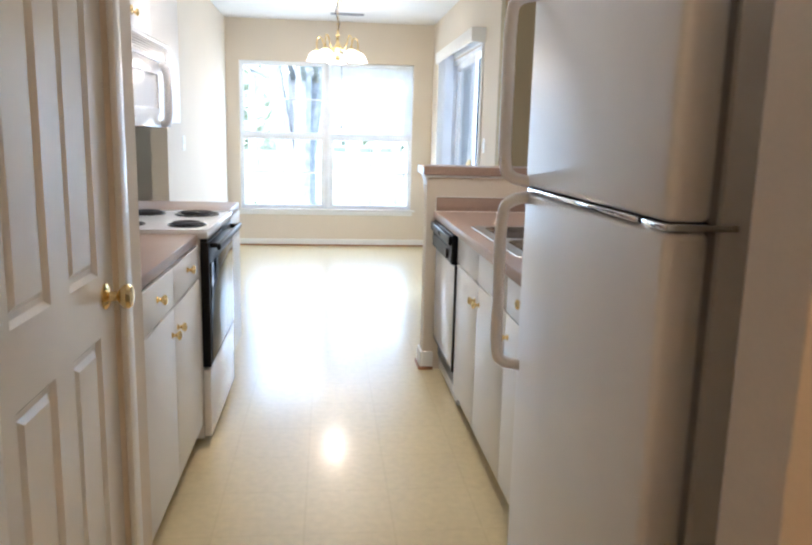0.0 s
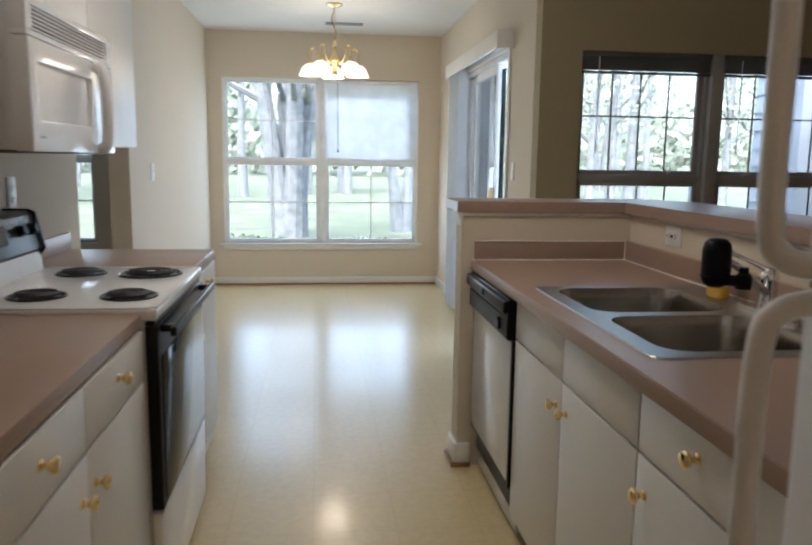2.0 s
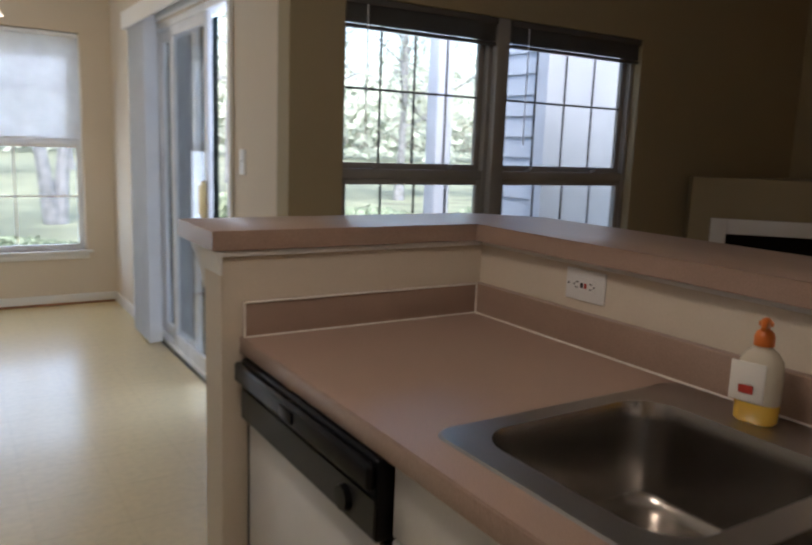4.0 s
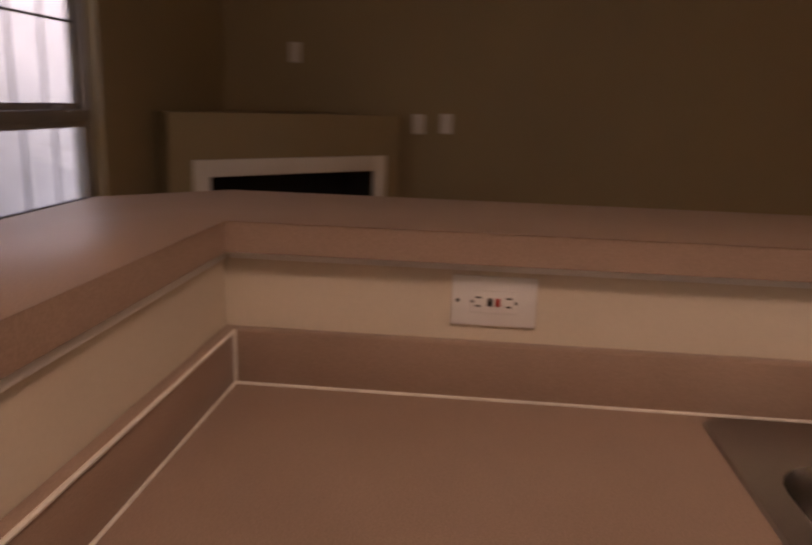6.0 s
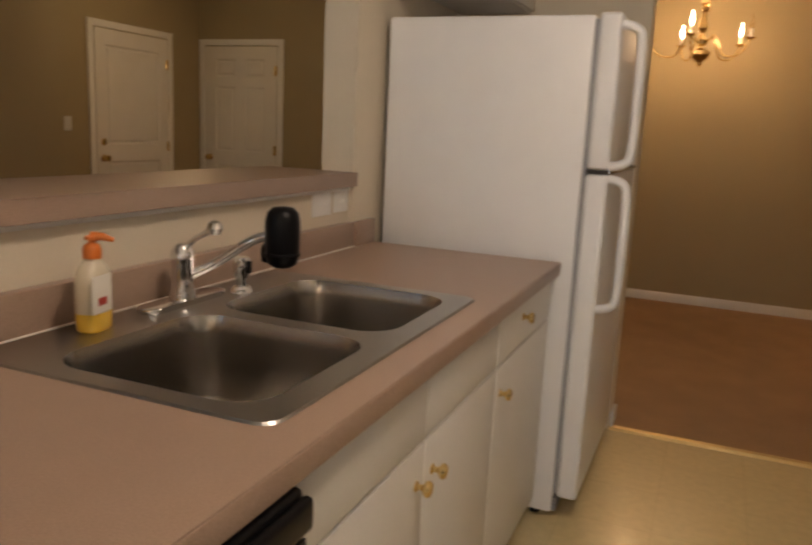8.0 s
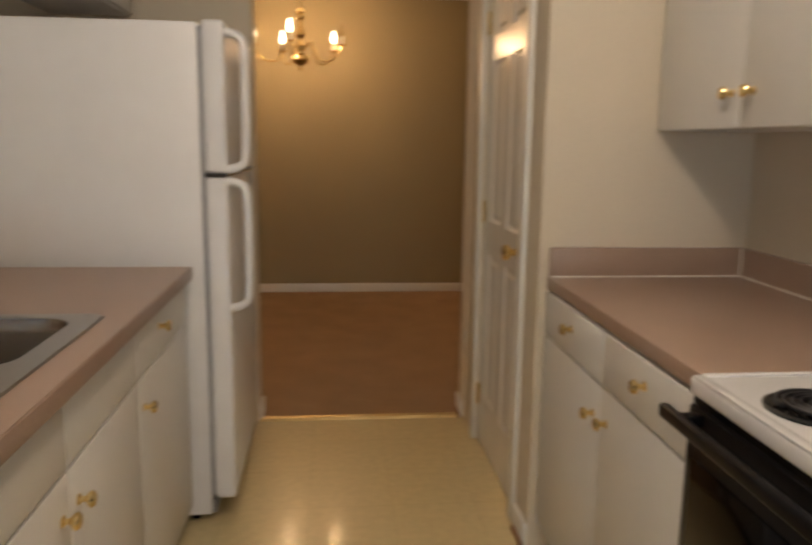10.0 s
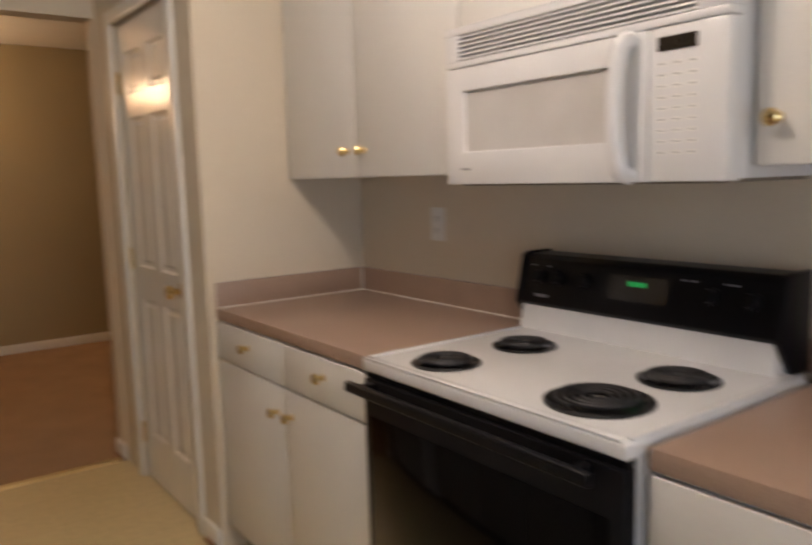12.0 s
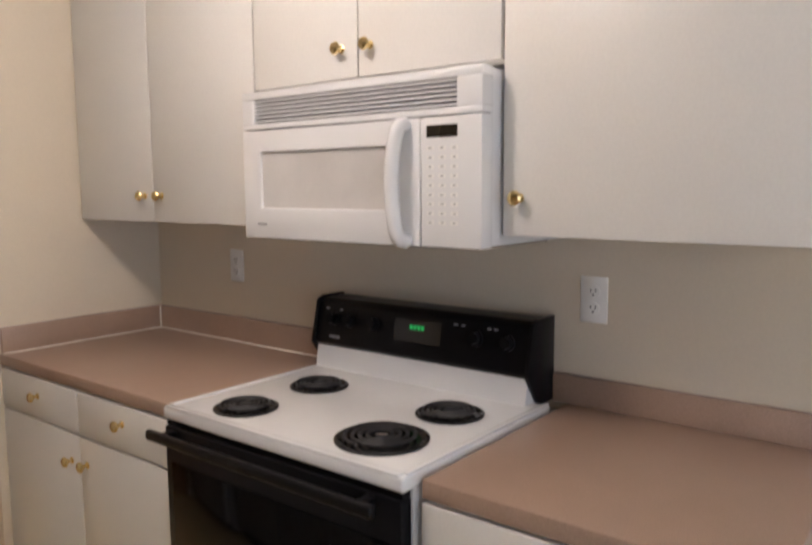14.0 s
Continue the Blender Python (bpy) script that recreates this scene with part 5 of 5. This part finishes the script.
part("firebox", boxes((O0 + 0.001, O0 + 0.012, 0.002, 0.249, OZ0, OZ1), (O1 - 0.012, O1 - 0.001, 0.002, 0.249, OZ0, OZ1), (O0, O1, 0.24, 0.249, OZ0, OZ1), (O0, O1, 0.002, 0.249, OZ0 + 0.001, OZ0 + 0.01), (O0, O1, 0.002, 0.249, OZ1 - 0.01, OZ1 - 0.001)), M_FIREBOX, fp, "matt black firebox lining", smooth=False)
fp.matrix_basis = pose(3.697, 5.294, 0, 0, 0, -45)

# ---- outdoors ----
structure("ground", boxes((-150, 150, -60, 220, -0.35, -0.18)), M_GRASS, "spring lawn", "ground")
structure("porch_floor", boxes((RW + 0.12, 6.4, LIV + 0.12, 9.8, -0.18, -0.04)), M_CONC, "concrete porch slab", "porch")
po = thing("porch", (3.6, 5.6, -0.04), "white porch eave and post outside the window", "porch")
part("soffit", box(RW + 0.12, 6.4, LIV + 0.125, LIV + 0.38, 2.50, 2.58), M_SOFFIT, po, smooth=False)
part("fascia", box(RW + 0.12, 6.4, LIV + 0.38, LIV + 0.41, 2.44, 2.58), M_SOFFIT, po, smooth=False)
part("post", box(3.30, 3.44, 7.30, 7.44, -0.04, 2.6, 0.006), M_SOFFIT, po)
st = thing("porch_closet", (4.6, 7.0, -0.04), "porch storage closet with pale lap siding", "closet")
part("core", box(3.77, 6.3, 6.62, 7.25, -0.04, 2.60), M_SIDING, st, smooth=False)
for k in range(17):
    z = -0.04 + 0.15 * k
    part("lap_board", prism([(3.77, z), (3.750, z), (3.762, z + 0.152), (3.77, z + 0.152)], "y", 6.62, 7.25), M_SIDING, st, smooth=False)
part("front_panel", box(3.86, 6.3, 6.606, 6.6195, -0.04, 2.60), M_SOFFIT, st, smooth=False)
part("corner_board", boxes((3.735, 3.85, 6.585, 6.70, -0.04, 2.60)), M_SOFFIT, st, smooth=False)


def tree(x, y, h, trunks, r, seed, leaves, label, spread=2.2):
    rnd = random.Random(seed)
    t = thing("tree", (x, y, -0.18), label, "tree", "trees outside")
    bm, tips = bmesh.new(), []
    for k in range(trunks):
        a = 2 * math.pi * (k + 0.3 * rnd.random()) / trunks
        lean = (0.5 + 0.5 * rnd.random()) * (h * 0.16 if trunks > 1 else h * 0.03)
        pts = [(x + 0.25 * r * math.cos(a), y + 0.25 * r * math.sin(a), -0.25)]
        for j in range(1, 7):
            u = j / 6
            pts.append((x + lean * u ** 1.1 * math.cos(a) + rnd.uniform(-.06, .06), y + lean * u ** 1.1 * math.sin(a) + rnd.uniform(-.06, .06), -0.18 + h * 0.8 * u))
        rad = [r * (1.25 if j == 0 else 1) * (1 - 0.13 * j) * (0.62 if trunks > 1 else 1) for j in range(7)]
        tube(pts, rad, 9, bm=bm)
        for j in range(2, 7):
            for q in range(2):
                b = rnd.uniform(0, 6.28)
                ln = h * rnd.uniform(0.16, 0.30)
                p0 = Vector(pts[j])
                p2 = p0 + Vector((ln * math.cos(b) * 0.8, ln * math.sin(b) * 0.8, ln * rnd.uniform(0.35, 0.8)))
                p1 = (p0 + p2) / 2 + Vector((0, 0, -0.06 * ln))
                tube([p0, p1, p2], [rad[j] * 0.45, rad[j] * 0.28, 0.008], 6, bm=bm)
                tips += [p1, p2, (p1 + p2) / 2]
                for e in range(2):
                    c = rnd.uniform(0, 6.28)
                    p3 = p1 + Vector((0.5 * ln * math.cos(c), 0.5 * ln * math.sin(c), 0.35 * ln))
                    tube([p1, p3], [rad[j] * 0.2, 0.005], 5, bm=bm)
                    tips.append(p3)
    part("trunk", bm, M_BARK, t)
    verts, faces = [], []
    for k in range(leaves):
        c = tips[rnd.randrange(len(tips))] + Vector((rnd.gauss(0, 0.35), rnd.gauss(0, 0.35), rnd.gauss(0, 0.3)))
        u = Vector((rnd.gauss(0, 1), rnd.gauss(0, 1), rnd.gauss(0, 1))).normalized()
        v = u.orthogonal().normalized()
        s = rnd.uniform(0.04, 0.09)
        n = len(verts)
        verts += [c - u * s, c + v * s * 0.5, c + u * s, c - v * s * 0.5]
        faces.append((n, n + 1, n + 2, n + 3))
    me = bpy.data.meshes.new("crown")
    me.from_pydata([tuple(p - Vector((x, y, -0.18))) for p in verts], [], faces)
    me.materials.append(M_LEAF)
    cr_ = new("crown", me)
    cr_.parent = t
    tagged(cr_, kind="stuff")


tree(-0.45, 13.8, 9, 4, 0.30, 3, 900, "grey multi-trunk tree with sparse spring leaves")
tree(1.75, 16.5, 8, 2, 0.20, 5, 700, "slim bare forked tree in spring")
rt = random.Random(11)
for k in range(26):
    tx, ty = rt.uniform(-14, 16), rt.uniform(20, 42)
    tree(tx, ty, rt.uniform(9, 14), 1 if k % 3 else 2, rt.uniform(0.12, 0.24), 20 + k, 700, "thin tall woodland tree in spring leaf")
for k in range(10):
    tx, ty = rt.uniform(5, 16), rt.uniform(13, 22)
    tree(tx, ty, rt.uniform(7, 11), 1, rt.uniform(0.10, 0.18), 60 + k, 1100, "young woodland tree with fresh leaves")


def hedge(name, x0, x1, y0, y1, h, n, seed, label):
    rnd = random.Random(seed)
    verts, faces = [], []
    for k in range(n):
        c = Vector((rnd.uniform(x0, x1), rnd.uniform(y0, y1), 0))
        top = h * (0.8 + 0.25 * math.sin(c.x * 2.1 + seed) * math.sin(c.x * 0.7))
        c.z = -0.18 + top * math.sqrt(rnd.random())
        u = Vector((rnd.gauss(0, 1), rnd.gauss(0, 1), rnd.gauss(0, 1))).normalized()
        v = u.orthogonal().normalized()
        s = rnd.uniform(0.03, 0.07)
        m = len(verts)
        verts += [c - u * s, c + v * s * 0.6, c + u * s, c - v * s * 0.6]
        faces.append((m, m + 1, m + 2, m + 3))
    me = bpy.data.meshes.new(name)
    me.from_pydata([tuple(p) for p in verts], [], faces)
    me.materials.append(M_HEDGE)
    tagged(new(name, me), label, "shrubs", kind="stuff")


hedge("shrub_row", -2.2, 2.6, 11.2, 12.0, 0.42, 9000, 1, "low leafy shrub row outside the window")
hedge("shrub_row", 2.2, 7.5, 10.2, 11.2, 0.9, 9000, 2, "yellow-green shrubs beyond the porch")


def far_woods():
    """A belt of pale spring trees beyond the lawn, in leaf clumps with gaps."""
    rnd = random.Random(9)
    verts, faces = [], []
    for k in range(16000):
        c = Vector((rnd.uniform(-70, 90), rnd.uniform(62, 85), 0))
        top = 9.0 + 2.5 * math.sin(c.x * 0.31) + 1.6 * math.sin(c.x * 0.83 + 1.0)
        c.z = top * rnd.random() ** 0.8
        u = Vector((rnd.gauss(0, 1), rnd.gauss(0, 0.5), rnd.gauss(0, 1))).normalized()
        v = u.orthogonal().normalized()
        s = rnd.uniform(0.25, 0.7)
        m = len(verts)
        verts += [c - u * s, c + v * s * 0.7, c + u * s, c - v * s * 0.7]
        faces.append((m, m + 1, m + 2, m + 3))
    me = bpy.data.meshes.new("far_woods")
    me.from_pydata([tuple(p) for p in verts], [], faces)
    me.materials.append(M_LEAF)
    tagged(new("far_woods", me), "belt of pale spring woods beyond the lawn", "woods", kind="stuff")


far_woods()
